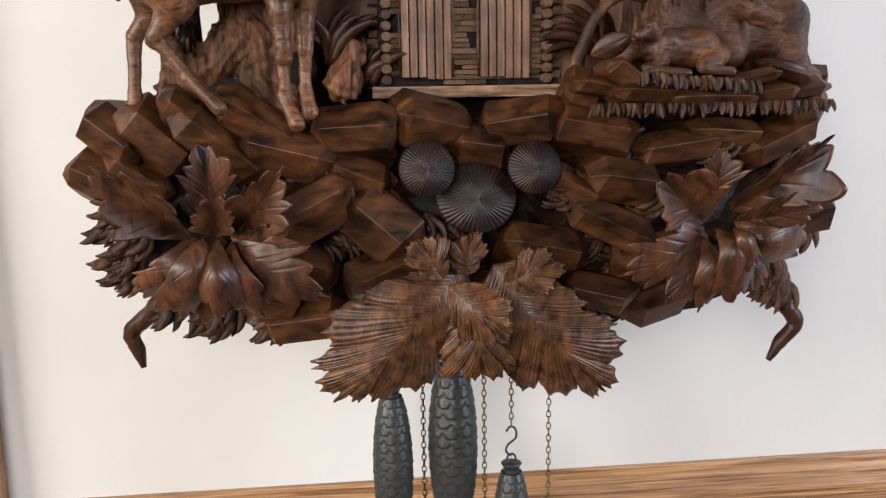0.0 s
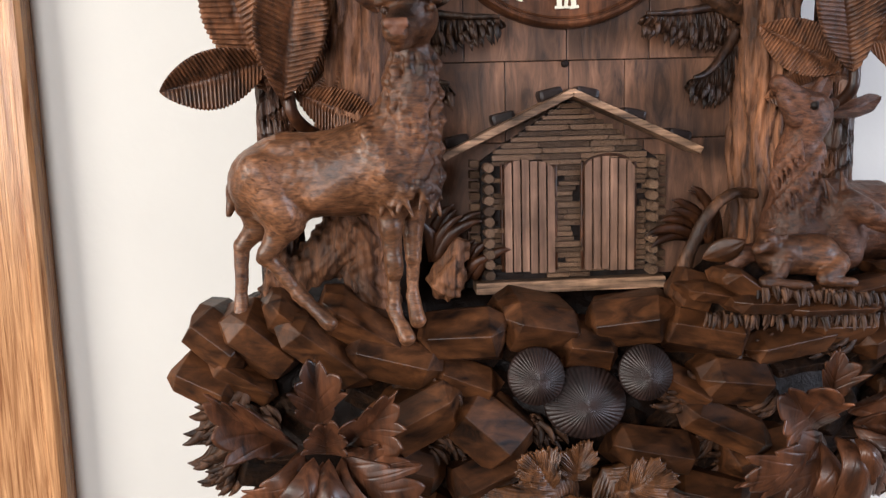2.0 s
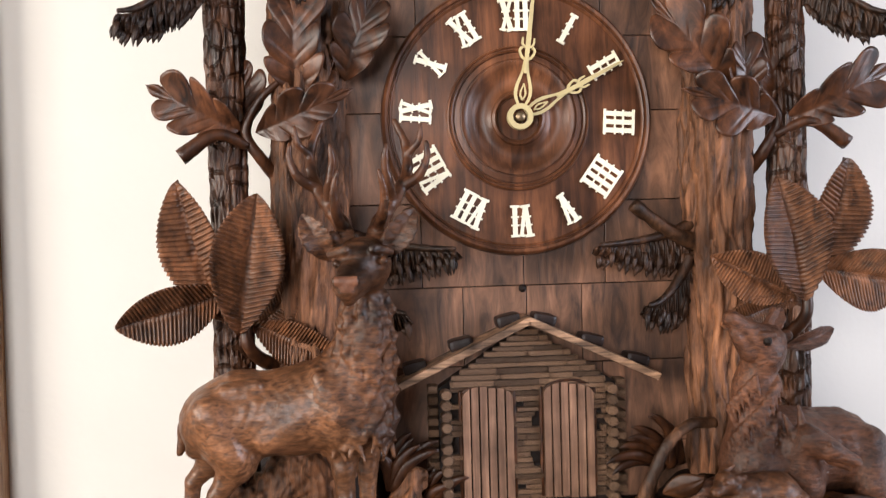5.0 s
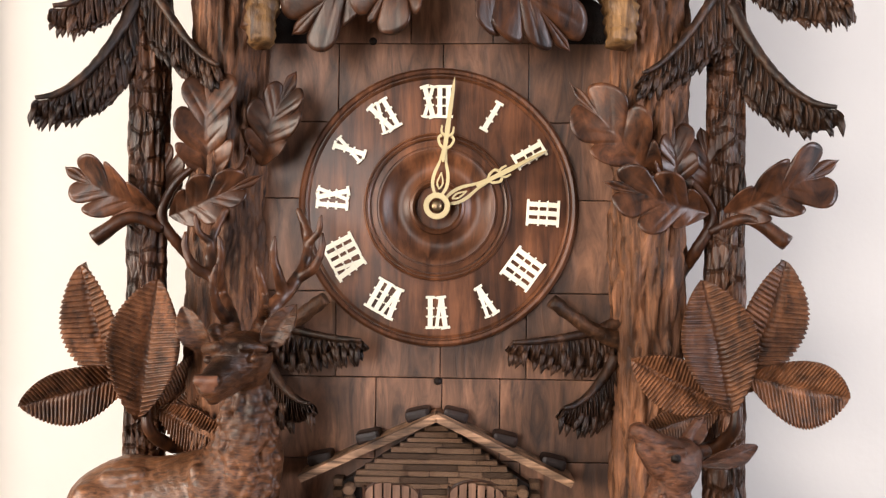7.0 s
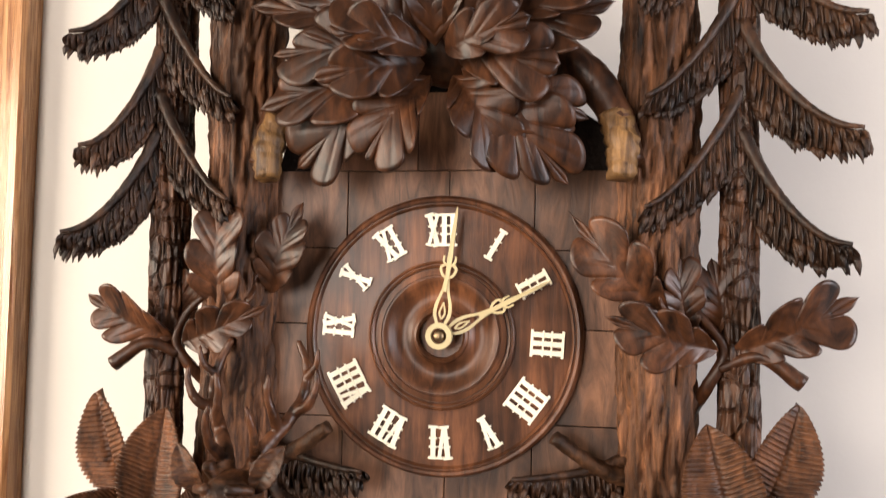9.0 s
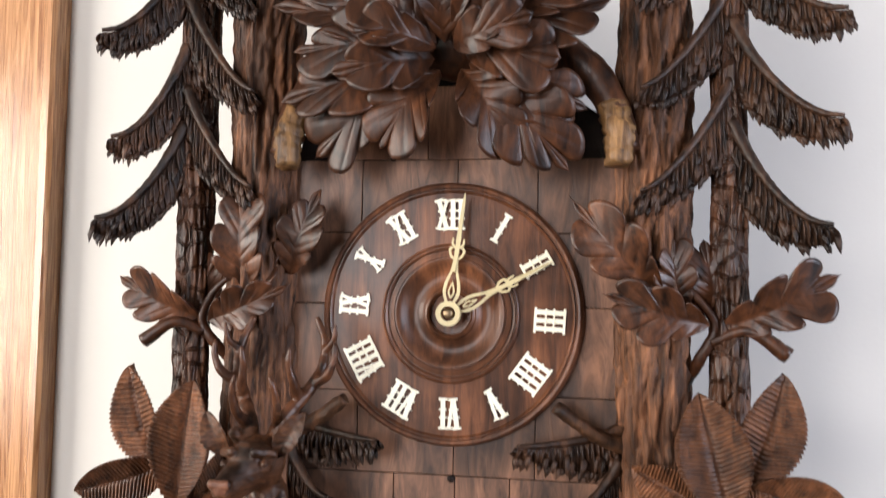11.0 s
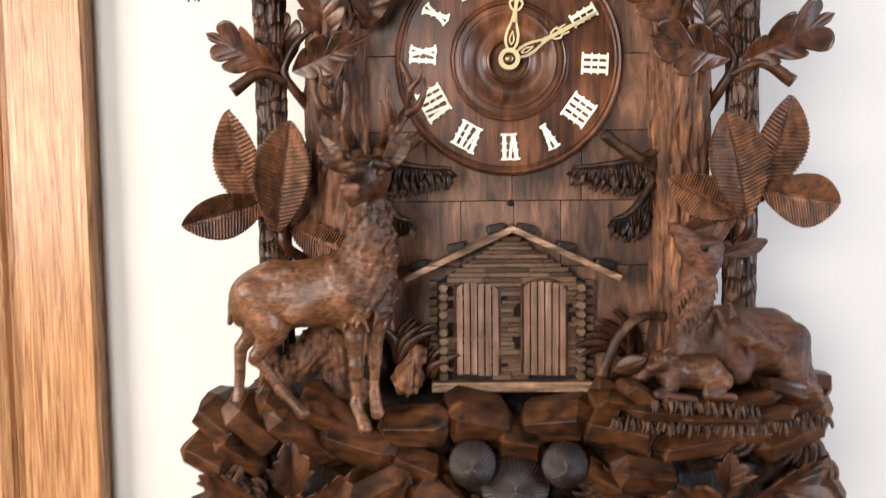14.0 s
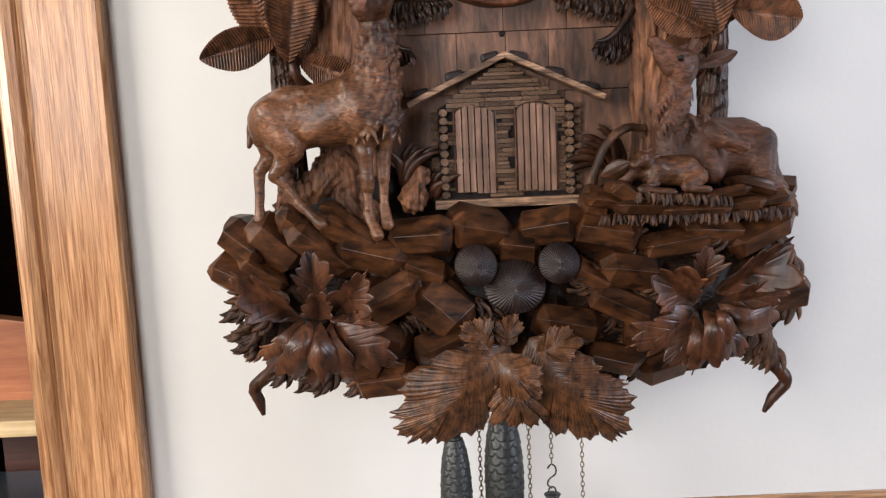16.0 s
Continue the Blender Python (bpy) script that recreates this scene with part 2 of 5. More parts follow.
def spline(points, n):
    """Points evenly on a smooth curve through the given ones."""
    p = np.array(points, float)
    p = np.vstack([2 * p[0] - p[1], p, 2 * p[-1] - p[-2]])
    out = []
    for t in np.linspace(0, len(p) - 3 - 1e-6, n):
        i = int(t)
        f = t - i
        a, b, c, d = p[i:i + 4]
        out.append(0.5 * (2 * b + (c - a) * f + (2 * a - 5 * b + 4 * c - d) * f * f + (3 * b - a - 3 * c + d) * f ** 3))
    return np.array(out)


def tube(points, radii, n=24, sides=10, rough=0.0, seed=0, flat=1.0):
    """A round stem along points, with closed ends and a knotty skin."""
    c = spline(points, n)
    r = np.interp(np.linspace(0, 1, n), np.linspace(0, 1, len(radii)), radii)
    t = np.gradient(c, axis=0)
    t /= np.linalg.norm(t, axis=1)[:, None]
    ref = np.array([0.0, 1.0, 0.0])
    s = np.cross(t, ref)
    s /= np.maximum(np.linalg.norm(s, axis=1), 1e-6)[:, None]
    w = np.cross(s, t)
    rnd = np.random.RandomState(seed)
    lump = 1 + rough * rnd.uniform(-1, 1, (n, sides)) + 0.8 * rough * rnd.uniform(-1, 1, (1, sides))
    a = np.linspace(0, 2 * np.pi, sides, endpoint=False)
    P = c[:, None] + (r[:, None] * lump)[..., None] * (np.cos(a)[None, :, None] * s[:, None] + flat * np.sin(a)[None, :, None] * w[:, None])
    P = P.reshape(-1, 3)
    F = [[i * sides + j, i * sides + (j + 1) % sides, (i + 1) * sides + (j + 1) % sides, (i + 1) * sides + j] for i in range(n - 1) for j in range(sides)]
    P = np.vstack([P, c[0], c[-1]])
    k = n * sides
    F += [[k, (j + 1) % sides, j, j] for j in range(sides)]
    F += [[k + 1, k - sides + j, k - sides + (j + 1) % sides, k - sides + (j + 1) % sides] for j in range(sides)]
    F = [list(dict.fromkeys(f)) for f in F]
    return P, F


def joined_any(pieces):
    vs, fs, k = [], [], 0
    for P, F in pieces:
        vs.append(P)
        fs.extend([[i + k for i in f] for f in (F.tolist() if isinstance(F, np.ndarray) else F)])
        k += len(P)
    return np.concatenate(vs), fs


def lathe(profile, centre, sides=64):
    """A turned body about the y axis through centre; profile: (radius, y)."""
    a = np.linspace(0, 2 * np.pi, sides, endpoint=False)
    p = np.array(profile)
    P = np.stack([centre[0] + p[:, None, 0] * np.cos(a), centre[1] + np.repeat(p[:, 1:2], sides, 1), centre[2] + p[:, None, 0] * np.sin(a)], -1).reshape(-1, 3)
    n = len(p)
    F = [[i * sides + j, (i + 1) * sides + j, (i + 1) * sides + (j + 1) % sides, i * sides + (j + 1) % sides] for i in range(n - 1) for j in range(sides)]
    return P, F


def leaf(base, tip, width, ribs=8, relief=0.0012, teeth=0.08, sweep=0.25, bow=0.12, cup=0.2, roll=0.0, curl=0.0, thick=0.003, nu=56, nv=17, seed=0):
    """A ribbed carved leaf from base to tip. ribs: veins on each side; teeth: depth of the cut edge; bow: arch along it; cup: its sides bent
    towards (+) or away from the viewer; roll: degrees about its own length; curl: tip bent away."""
    rnd = np.random.RandomState(seed + 11)
    b, t = np.array(base, float), np.array(tip, float)
    L = np.linalg.norm(t - b)
    x = (t - b) / L
    front = np.array([0.0, -1.0, 0.0])
    s = np.cross(x, front)
    s /= np.linalg.norm(s)
    nrm = np.cross(s, x)
    c, d = math.cos(radians(roll)), math.sin(radians(roll))
    s, nrm = c * s + d * nrm, c * nrm - d * s
    ph = rnd.uniform(0, 6.28, 4)

    def surface(offset):
        def f(U, V):
            v = V * 2 - 1
            a = np.abs(v)
            side = np.where(v > 0, 0.5, 0.0)
            w = width * 0.5 * np.sin(np.pi * U ** 0.92) ** 0.72
            phase = ribs * (U + 0.03 * side) + 0.06 * np.sin(7 * U + ph[2])
            w = w * (1 - teeth * np.abs(np.sin(np.pi * phase)))
            along = (U + sweep * a * w / L * (1 - U * 0.6)) * L
            along = np.minimum(along, L * (1.0 + 0.02 * a))
            across = v * w
            h = bow * L * np.sin(np.pi * U) - curl * L * U ** 3
            h = h + cup * w * a ** 1.6
            h = h + relief * (np.abs(np.cos(np.pi * phase)) ** 0.7 - 0.5) * np.minimum(1, 6 * a) * np.minimum(1, 8 * (1 - U))
            h = h - 1.3 * relief * np.exp(-(v / 0.07) ** 2)
            h = h + 0.02 * L * np.sin(5 * U + ph[0]) * v + 0.012 * L * np.sin(7 * U + ph[1])
            h = h + offset * (1 - 0.75 * a ** 6)
            return tuple(b[i] + along * x[i] + across * s[i] + h * nrm[i] for i in range(3))
        return f
    P1, F1 = sheet(surface(0.0), nu, nv)
    P2, F2 = sheet(surface(-thick * 2), nu, nv)
    k = len(P1)
    F = F1[:, ::-1].tolist() + (F2 + k).tolist()
    rim = [i * nv for i in range(nu)] + [(nu - 1) * nv + j for j in range(1, nv)] + [i * nv + nv - 1 for i in range(nu - 2, -1, -1)] + [j for j in range(nv - 2, 0, -1)]
    for i in range(len(rim)):
        p, q = rim[i], rim[(i + 1) % len(rim)]
        F.append([p, q, q + k, p + k])
    return np.vstack([P1, P2]), F


def frond(base, tip, width, lobes=4, notch=0.4, edge="round", open_angle=62, bow=0.1, cup=0.0, roll=0.0, curl=0.05, bulge=0.0025, inner=2.0, groove=0.0018, fibre=0.0, fibres=6,
          serrate=0.0, late=False, taper=5.0, start=0.04, thick=0.003, per=26, nv=21, seed=0):
    """A carved leaf whose lobes follow its side veins. notch: how deep the cuts between lobes reach; edge: round, tooth or point;
    late: broadest towards the tip; taper: how late the side veins turn to the tip; bulge: lobes swell between the cuts, inner: how near the edge; groove: veins sunk into it; fibre: fine lines along the veins."""
    rr = np.random.RandomState(seed + 5)
    b, t = np.array(base, float), np.array(tip, float)
    L = np.linalg.norm(t - b)
    x = (t - b) / L
    s = np.cross(x, np.array([0.0, -1.0, 0.0]))
    s /= np.linalg.norm(s)
    nrm = np.cross(s, x)
    c, d = math.cos(radians(roll)), math.sin(radians(roll))
    s, nrm = c * s + d * nrm, c * nrm - d * s
    ph = rr.uniform(0, 6.28, 6)
    wob = rr.uniform(0.78, 1.16, (2, 12))
    a0 = radians(open_angle)

    def surface(offset):
        def f(S, V):
            v = V * 2 - 1
            a = np.abs(v)
            side = (v > 0).astype(int)
            q = S * (lobes - 0.5)
            k = np.minimum(np.floor(q).astype(int), 11)
            g = (q - np.floor(q)) if edge != "round" else (q - np.floor(q)) ** np.where(q > lobes - 1, 1.0, 0.85)
            if edge == "round":
                arch = np.sqrt(np.maximum(0, 1 - (2 * g - 1) ** 2)) ** 0.8
            elif edge == "tooth":
                arch = np.where(g < 0.62, (g / 0.62) ** 0.75, 1 - 0.9 * ((g - 0.62) / 0.38) ** 1.4)
                arch = np.where(q > lobes - 1, np.maximum(arch, (q - lobes + 1) * 2), arch)
            else:
                arch = 1 - np.abs(2 * g - 1) ** 0.8
            theta = a0 * (1 - S ** taper)
            env = np.interp(S, [0, 0.12, 0.3, 0.55, 0.8, 1], [0.18, 0.52, 0.84, 1.0, 0.92, 0.6] if late else [0.30, 0.62, 0.95, 1.0, 0.80, 0.55])
            reach = width * 0.5 * env / math.sin(a0) * (1 - S ** 6) + 0.22 * L * S ** 6
            reach = reach * (1 - notch * (1 - arch)) * np.where(q > lobes - 1, 1.0, wob[side, k])
            if serrate:
                reach = reach * (1 - serrate * np.abs(np.sin(np.pi * 3 * q + 0.4 * side)))
            m = L * (start + (0.78 - start) * S)
            turn = theta + 0.10 * np.sin(2.2 * q + ph[0] + side)
            turn = turn * (1 - S ** 8)
            along = m + a * reach * np.cos(turn) * (1 - 0.12 * a * (1 - S))
            across = np.sign(v) * a * reach * np.sin(turn)
            U = np.clip(along / L, 0, 1.05)
            h = bow * L * np.sin(np.pi * np.clip(U, 0, 1)) - curl * L * U ** 2.5
            h = h + cup * np.abs(across) ** 1.5 / (0.5 * width) ** 0.5
            h = h + bulge * (arch - 0.6) * a ** inner * np.minimum(1, 5 * (1 - S) + 0.4)
            h = h - groove * np.exp(-((g - 0.5) / 0.075) ** 2) * np.minimum(1, 8 * a) * (1 - 0.75 * a) - 1.2 * groove * np.exp(-(across / (0.028 * width)) ** 2) * (1 - 0.6 * S)
            if fibre:
                h = h + fibre * np.cos(2 * np.pi * fibres * q + 2.0 * np.sin(5 * a + ph[1])) * np.minimum(1, 3 * a)
            h = h + 0.018 * L * np.sin(5 * U + ph[2]) * across / (0.5 * width) + 0.010 * L * np.sin(8 * U + ph[3]) * (a > 0) * a
            h = h + offset * (1 - 0.7 * a ** 6)
            return tuple(b[i] + along * x[i] + across * s[i] + h * nrm[i] for i in range(3))
        return f
    nu = int(per * lobes)
    P1, F1 = sheet(surface(0.0), nu, nv)
    P2, F2 = sheet(surface(-thick * 2), nu, nv)
    k = len(P1)
    F = F1[:, ::-1].tolist() + (F2 + k).tolist()
    rim = [i * nv for i in range(nu)] + [(nu - 1) * nv + j for j in range(1, nv)] + [i * nv + nv - 1 for i in range(nu - 2, -1, -1)] + [j for j in range(nv - 2, 0, -1)]
    for i in range(len(rim)):
        p, q = rim[i], rim[(i + 1) % len(rim)]
        F.append([p, q, q + k, p + k])
    return np.vstack([P1, P2]), F


def rock_mesh(size, seed):
    """A stubby six-sided bar with split, slanting ends and thin worn arrises."""
    rnd = random.Random(seed)
    bm = bmesh.new()
    k = rnd.uniform(-0.16, 0.16)
    section = [(-0.50, k), (-0.24, 0.44), (0.30, 0.50), (0.50, 0.0), (0.30, -0.50), (-0.28, -0.46)]
    rings = []
    for x, grow in ((-0.5, 0.52), (-0.36, 1.0), (0.34, 1.0), (0.5, 0.50)):
        tilt, lift = rnd.uniform(-0.14, 0.14), rnd.uniform(-0.05, 0.05)
        rings.append([bm.verts.new(((x + tilt * z + 0.10 * tilt * y) * size[0], y * (grow if y < 0 else 1) * size[1] * rnd.uniform(0.95, 1.05), (z * grow + lift + rnd.uniform(-0.03, 0.03)) * size[2])) for y, z in section])
    n = len(section)
    for p, q in zip(rings[:-1], rings[1:]):
        for i in range(n):
            bm.faces.new((p[i], p[(i + 1) % n], q[(i + 1) % n], q[i]))
    bm.faces.new(rings[0][::-1])
    bm.faces.new(rings[-1])
    bmesh.ops.recalc_face_normals(bm, faces=bm.faces)
    bmesh.ops.bevel(bm, geom=list(bm.edges), offset=0.0006, segments=1, affect="EDGES", clamp_overlap=True)
    return bm


def rock(parent, x, y, z, w, h, d, turn, seed, mat=None, name="rock"):
    bm = rock_mesh((w, d, h), seed)
    bmesh.ops.transform(bm, matrix=pose(x, y, z, random.Random(seed).uniform(-22, 8), turn, random.Random(seed + 1).uniform(-15, 15)), verts=bm.verts)
    o = part(name, bm, mat or ROCK, parent, "rough mossy rock, darkened for the shade in the gaps" if mat else "chiselled wooden rock with polished facets")
    return o


class Body:
    """A carved body grown together from rounded limbs."""

    def __init__(self, soft=0.006):
        self.limbs, self.soft = [], soft

    def limb(self, a, b, ra, rb, soft=None):
        self.limbs.append((np.array(a, float), np.array(b, float), ra, rb, soft or self.soft))
        return self

    def mesh(self, step, ripple=0.0, freq=400.0):
        lo = np.min([np.minimum(a, b) - max(ra, rb) for a, b, ra, rb, _ in self.limbs], 0) - 4 * step
        hi = np.max([np.maximum(a, b) + max(ra, rb) for a, b, ra, rb, _ in self.limbs], 0) + 4 * step
        n = np.ceil((hi - lo) / step).astype(int) + 1
        D = np.full(n, 1.0)
        for a, b, ra, rb, k in self.limbs:
            pad = max(ra, rb) + 3 * k + 2 * step
            i0 = np.maximum(((np.minimum(a, b) - pad - lo) / step).astype(int), 0)
            i1 = np.minimum(((np.maximum(a, b) + pad - lo) / step).astype(int) + 2, n)
            g = np.meshgrid(*[lo[i] + step * np.arange(i0[i], i1[i]) for i in range(3)], indexing="ij")
            p = np.stack(g, -1) - a
            ab = b - a
            t = np.clip(p @ ab / max(ab @ ab, 1e-9), 0, 1)
            d = np.linalg.norm(p - t[..., None] * ab, axis=-1) - (ra + (rb - ra) * t)
            blk = D[i0[0]:i1[0], i0[1]:i1[1], i0[2]:i1[2]]
            h = np.maximum(k - np.abs(blk - d), 0) / k
            D[i0[0]:i1[0], i0[1]:i1[1], i0[2]:i1[2]] = np.minimum(blk, d) - h * h * k * 0.25
        if ripple:
            X, Y, Z = np.meshgrid(*[lo[i] + step * np.arange(n[i]) for i in range(3)], indexing="ij")
            D = D + ripple * (np.sin(freq * X + 3 * np.sin(90 * Z)) * np.sin(0.7 * freq * Z + 2.5 * np.sin(110 * X + 60 * Y)) + 0.6 * np.sin(0.5 * freq * (Y + Z) + 3 * np.sin(70 * X)))
        return surface_net(D, lo, step)


def surface_net(D, lo, step):
    S = D < 0
    nx, ny, nz = D.shape
    acc, cnt = np.zeros((nx - 1, ny - 1, nz - 1, 3)), np.zeros((nx - 1, ny - 1, nz - 1))
    sl = lambda o, n: slice(o, n - 1 + o)
    corners = [(i, j, k) for i in (0, 1) for j in (0, 1) for k in (0, 1)]
    for c in corners:
        for ax in range(3):
            if c[ax]:
                continue
            e = tuple(c[i] + (i == ax) for i in range(3))
            d0 = D[sl(c[0], nx), sl(c[1], ny), sl(c[2], nz)]
            d1 = D[sl(e[0], nx), sl(e[1], ny), sl(e[2], nz)]
            cross = (d0 < 0) != (d1 < 0)
            t = np.where(cross, d0 / np.where(cross, d0 - d1, 1), 0)
            for i in range(3):
                acc[..., i] += np.where(cross, c[i] + (t if i == ax else 0), 0)
            cnt += cross
    live = cnt > 0
    idx = np.full(live.shape, -1)
    idx[live] = np.arange(live.sum())
    base = np.stack(np.nonzero(live), -1)
    P = lo + step * (base + acc[live] / cnt[live][:, None])
    F = []
    for ax in range(3):
        a, b = [(1, 2), (2, 0), (0, 1)][ax]
        s0 = [slice(None)] * 3
        s1 = [slice(None)] * 3
        s0[ax], s1[ax] = slice(0, -1), slice(1, None)
        ch = S[tuple(s0)] != S[tuple(s1)]
        pos = np.stack(np.nonzero(ch), -1)
        ok = (pos[:, a] > 0) & (pos[:, b] > 0) & (pos[:, a] < live.shape[a]) & (pos[:, b] < live.shape[b])
        pos = pos[ok]
        ea, eb = np.eye(3, dtype=int)[a], np.eye(3, dtype=int)[b]
        q = [idx[tuple((pos - o).T)] for o in (0 * ea, ea, ea + eb, eb)]
        inside = S[tuple(pos.T)]
        quad = np.stack(q, -1)
        quad[~inside] = quad[~inside][:, ::-1]
        F.append(quad)
    F = np.vstack(F)
    return P, F[(F >= 0).all(1)]


# ---- room ----
def structure(o, label, category):
    return tagged(o, label, category, kind="structure")


structure(boxed("wall_clock", (-0.758, 0.0, 0.0), (3.0, 0.14, 4.2), PLASTER), "cream plastered wall behind the clock", "wall")
structure(boxed("wall_over_door", (-3.2, 0.0, 2.25), (-0.758, 0.14, 4.2), PLASTER), "cream plastered wall above the doorway", "wall")
structure(boxed("wall_by_door", (-3.2, 0.0, 0.0), (-1.75, 0.14, 2.25), PLASTER), "cream plastered wall beyond the doorway", "wall")
structure(boxed("floor", (-3.4, -4.1, -0.08), (3.2, 3.2, 0.0), FLOORWOOD), "brown oak boarded floor", "floor")
structure(boxed("ceiling", (-3.4, -4.1, 4.2), (3.2, 3.2, 3.0), CEIL), "unseen ceiling, darkened to cut bounce light", "ceiling")


def wall_with_window(name, along, at, lo, hi, a, b, z0, z1):
    """A wall at x = at or y = at, from lo to hi, with a window opening from a to b and z0 to z1."""
    bm = bmesh.new()
    for p, q, r, s in ((lo, a, 0, 4.2), (b, hi, 0, 4.2), (a, b, 0, z0), (a, b, z1, 4.2)):
        if along == "y":
            box(bm, (at[0], p, r), (at[1], q, s))
        else:
            box(bm, (p, at[0], r), (q, at[1], s))
    return structure(part(name, bm, ROOM), "unseen room wall with a window opening, darkened to cut bounce light", "wall")


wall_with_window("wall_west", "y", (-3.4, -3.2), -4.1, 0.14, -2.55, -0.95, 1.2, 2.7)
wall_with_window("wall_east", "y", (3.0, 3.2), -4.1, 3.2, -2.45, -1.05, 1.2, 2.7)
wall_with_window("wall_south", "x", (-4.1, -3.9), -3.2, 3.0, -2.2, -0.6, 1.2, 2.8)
# far room walls; the unlit room's darkness is put into their colour
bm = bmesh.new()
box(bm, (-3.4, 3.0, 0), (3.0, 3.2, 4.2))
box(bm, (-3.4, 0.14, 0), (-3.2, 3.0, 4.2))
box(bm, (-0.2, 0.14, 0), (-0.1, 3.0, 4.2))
structure(part("wall_far_room", bm, DARKWOOD), "walls of the unlit room behind, coloured dark to keep it dim", "wall")

# doorway casing: a moulded board with a rounded inner bead and a plain back band
prof = [(-0.585 + (x + 0.592) * 1.2, y) for x, y in [(-0.592, 0.0), (-0.592, -0.030), (-0.597, -0.034), (-0.606, -0.033), (-0.610, -0.028), (-0.690, -0.024), (-0.696, -0.027), (-0.700, -0.022), (-0.704, -0.029), (-0.716, -0.034), (-0.728, -0.031), (-0.735, -0.020), (-0.738, 0.0), (-0.738, 0.15), (-0.725, 0.15), (-0.725, 0.0)]]


def moulding(profile, a, b, axis):
    bm = bmesh.new()
    ends = []
    for t in (a, b):
        ends.append([bm.verts.new((p[0], p[1], t) if axis == "z" else (t, p[1], p[0])) for p in profile])
    n = len(profile)
    for i in range(n):
        bm.faces.new((ends[0][i], ends[0][(i + 1) % n], ends[1][(i + 1) % n], ends[1][i]))
    bm.faces.new(ends[0])
    bm.faces.new(ends[1][::-1])
    return bm


casing = structure(part("door_casing", moulding(prof, 0.0, 2.30, "z"), CASING), "varnished pine door casing with wavy grain", "casing")
rail_prof = [(0.872, 0.0), (0.872, -0.006), (0.866, -0.010), (0.862, -0.016), (0.852, -0.021), (0.848, -0.030), (0.838, -0.035), (0.826, -0.036), (0.815, -0.030), (0.811, -0.022), (0.803, -0.024), (0.796, -0.034), (0.782, -0.039), (0.768, -0.034), (0.764, -0.022), (0.745, -0.018), (0.740, -0.0)]
structure(part("chair_rail", moulding(rail_prof, -0.583, 3.0, "x"), RAIL), "varnished oak chair rail with rounded mouldings", "rail")

# unlit room beyond the doorway
bench = tagged(new("wooden_bench"), "reddish wooden bench with a sloping backrest", "bench")
bm = bmesh.new()
box(bm, (-1.9, 0.40, 0.965), (-0.86, 0.44, 1.17), 0.004, pose(-1.2, 0.4, 1.0, 0, 9, 0) @ Matrix.Translation((1.2, -0.4, -1.0)))
part("backrest", bm, BENCH, bench)
boxed("seat_board", (-1.9, 0.26, 0.935), (-0.80, 0.50, 0.968), PALE, bench, "pale raw timber edge", 0.003)
boxed("leg", (-1.02, 0.36, 0.0), (-0.94, 0.48, 0.935), DARKWOOD, bench)
boxed("leg", (-1.82, 0.36, 0.0), (-1.74, 0.48, 0.935), DARKWOOD, bench)
stove = tagged(new("black_stove"), "black enamelled stove with a polished steel rim", "stove")
boxed("body", (-1.7, 0.20, 0.0), (-0.86, 0.34, 0.80), BLACK, stove, "", 0.02)
boxed("rim", (-1.7, 0.17, 0.802), (-0.83, 0.35, 0.835), STEEL, stove, "polished steel rim", 0.012)

# ---- the clock ----
clock = tagged(new("cuckoo_clock"), "large dark carved wooden cuckoo clock with deer and foliage", "clock")
CX, CZ = -0.002, 1.782

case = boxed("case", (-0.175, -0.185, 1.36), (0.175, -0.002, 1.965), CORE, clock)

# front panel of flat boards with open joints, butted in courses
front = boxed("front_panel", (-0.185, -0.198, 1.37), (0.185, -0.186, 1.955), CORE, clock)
rnd = random.Random(4)
for zi, (z0, z1) in enumerate(((1.40, 1.455), (1.455, 1.538), (1.538, 1.617), (1.617, 1.70), (1.70, 1.79), (1.79, 1.865), (1.865, 1.942), (1.942, 2.03))):
    xs = [-0.184, -0.06 + 0.03 * (zi % 2), 0.004 + 0.05 * (zi % 2), 0.10 - 0.02 * (zi % 3), 0.184] if zi % 3 else [-0.184, -0.10, 0.002, 0.085, 0.184]
    if z1 > 2.0:
        # the top course is shortened under the gable
        xs = [-0.115, -0.03, 0.05, 0.115]
        z1 = 2.02
    for a, b in zip(xs[:-1], xs[1:]):
        e = 0.0004
        boxed("plank", (a + e, -0.2050 - rnd.uniform(0, 0.0008), z0 + e), (b - e, -0.199, z1 - e), PANEL, front, "", 0.0007)

for x, z in ((0.0, 1.614), (-0.067, 1.944), (0.10, 1.944)):
    grid_part("peg", *lathe([(0.0, -0.0022), (0.0032, -0.0020), (0.0040, 0.0)], (x, -0.2055, z), 16), CORE, front, "dark round wooden peg")

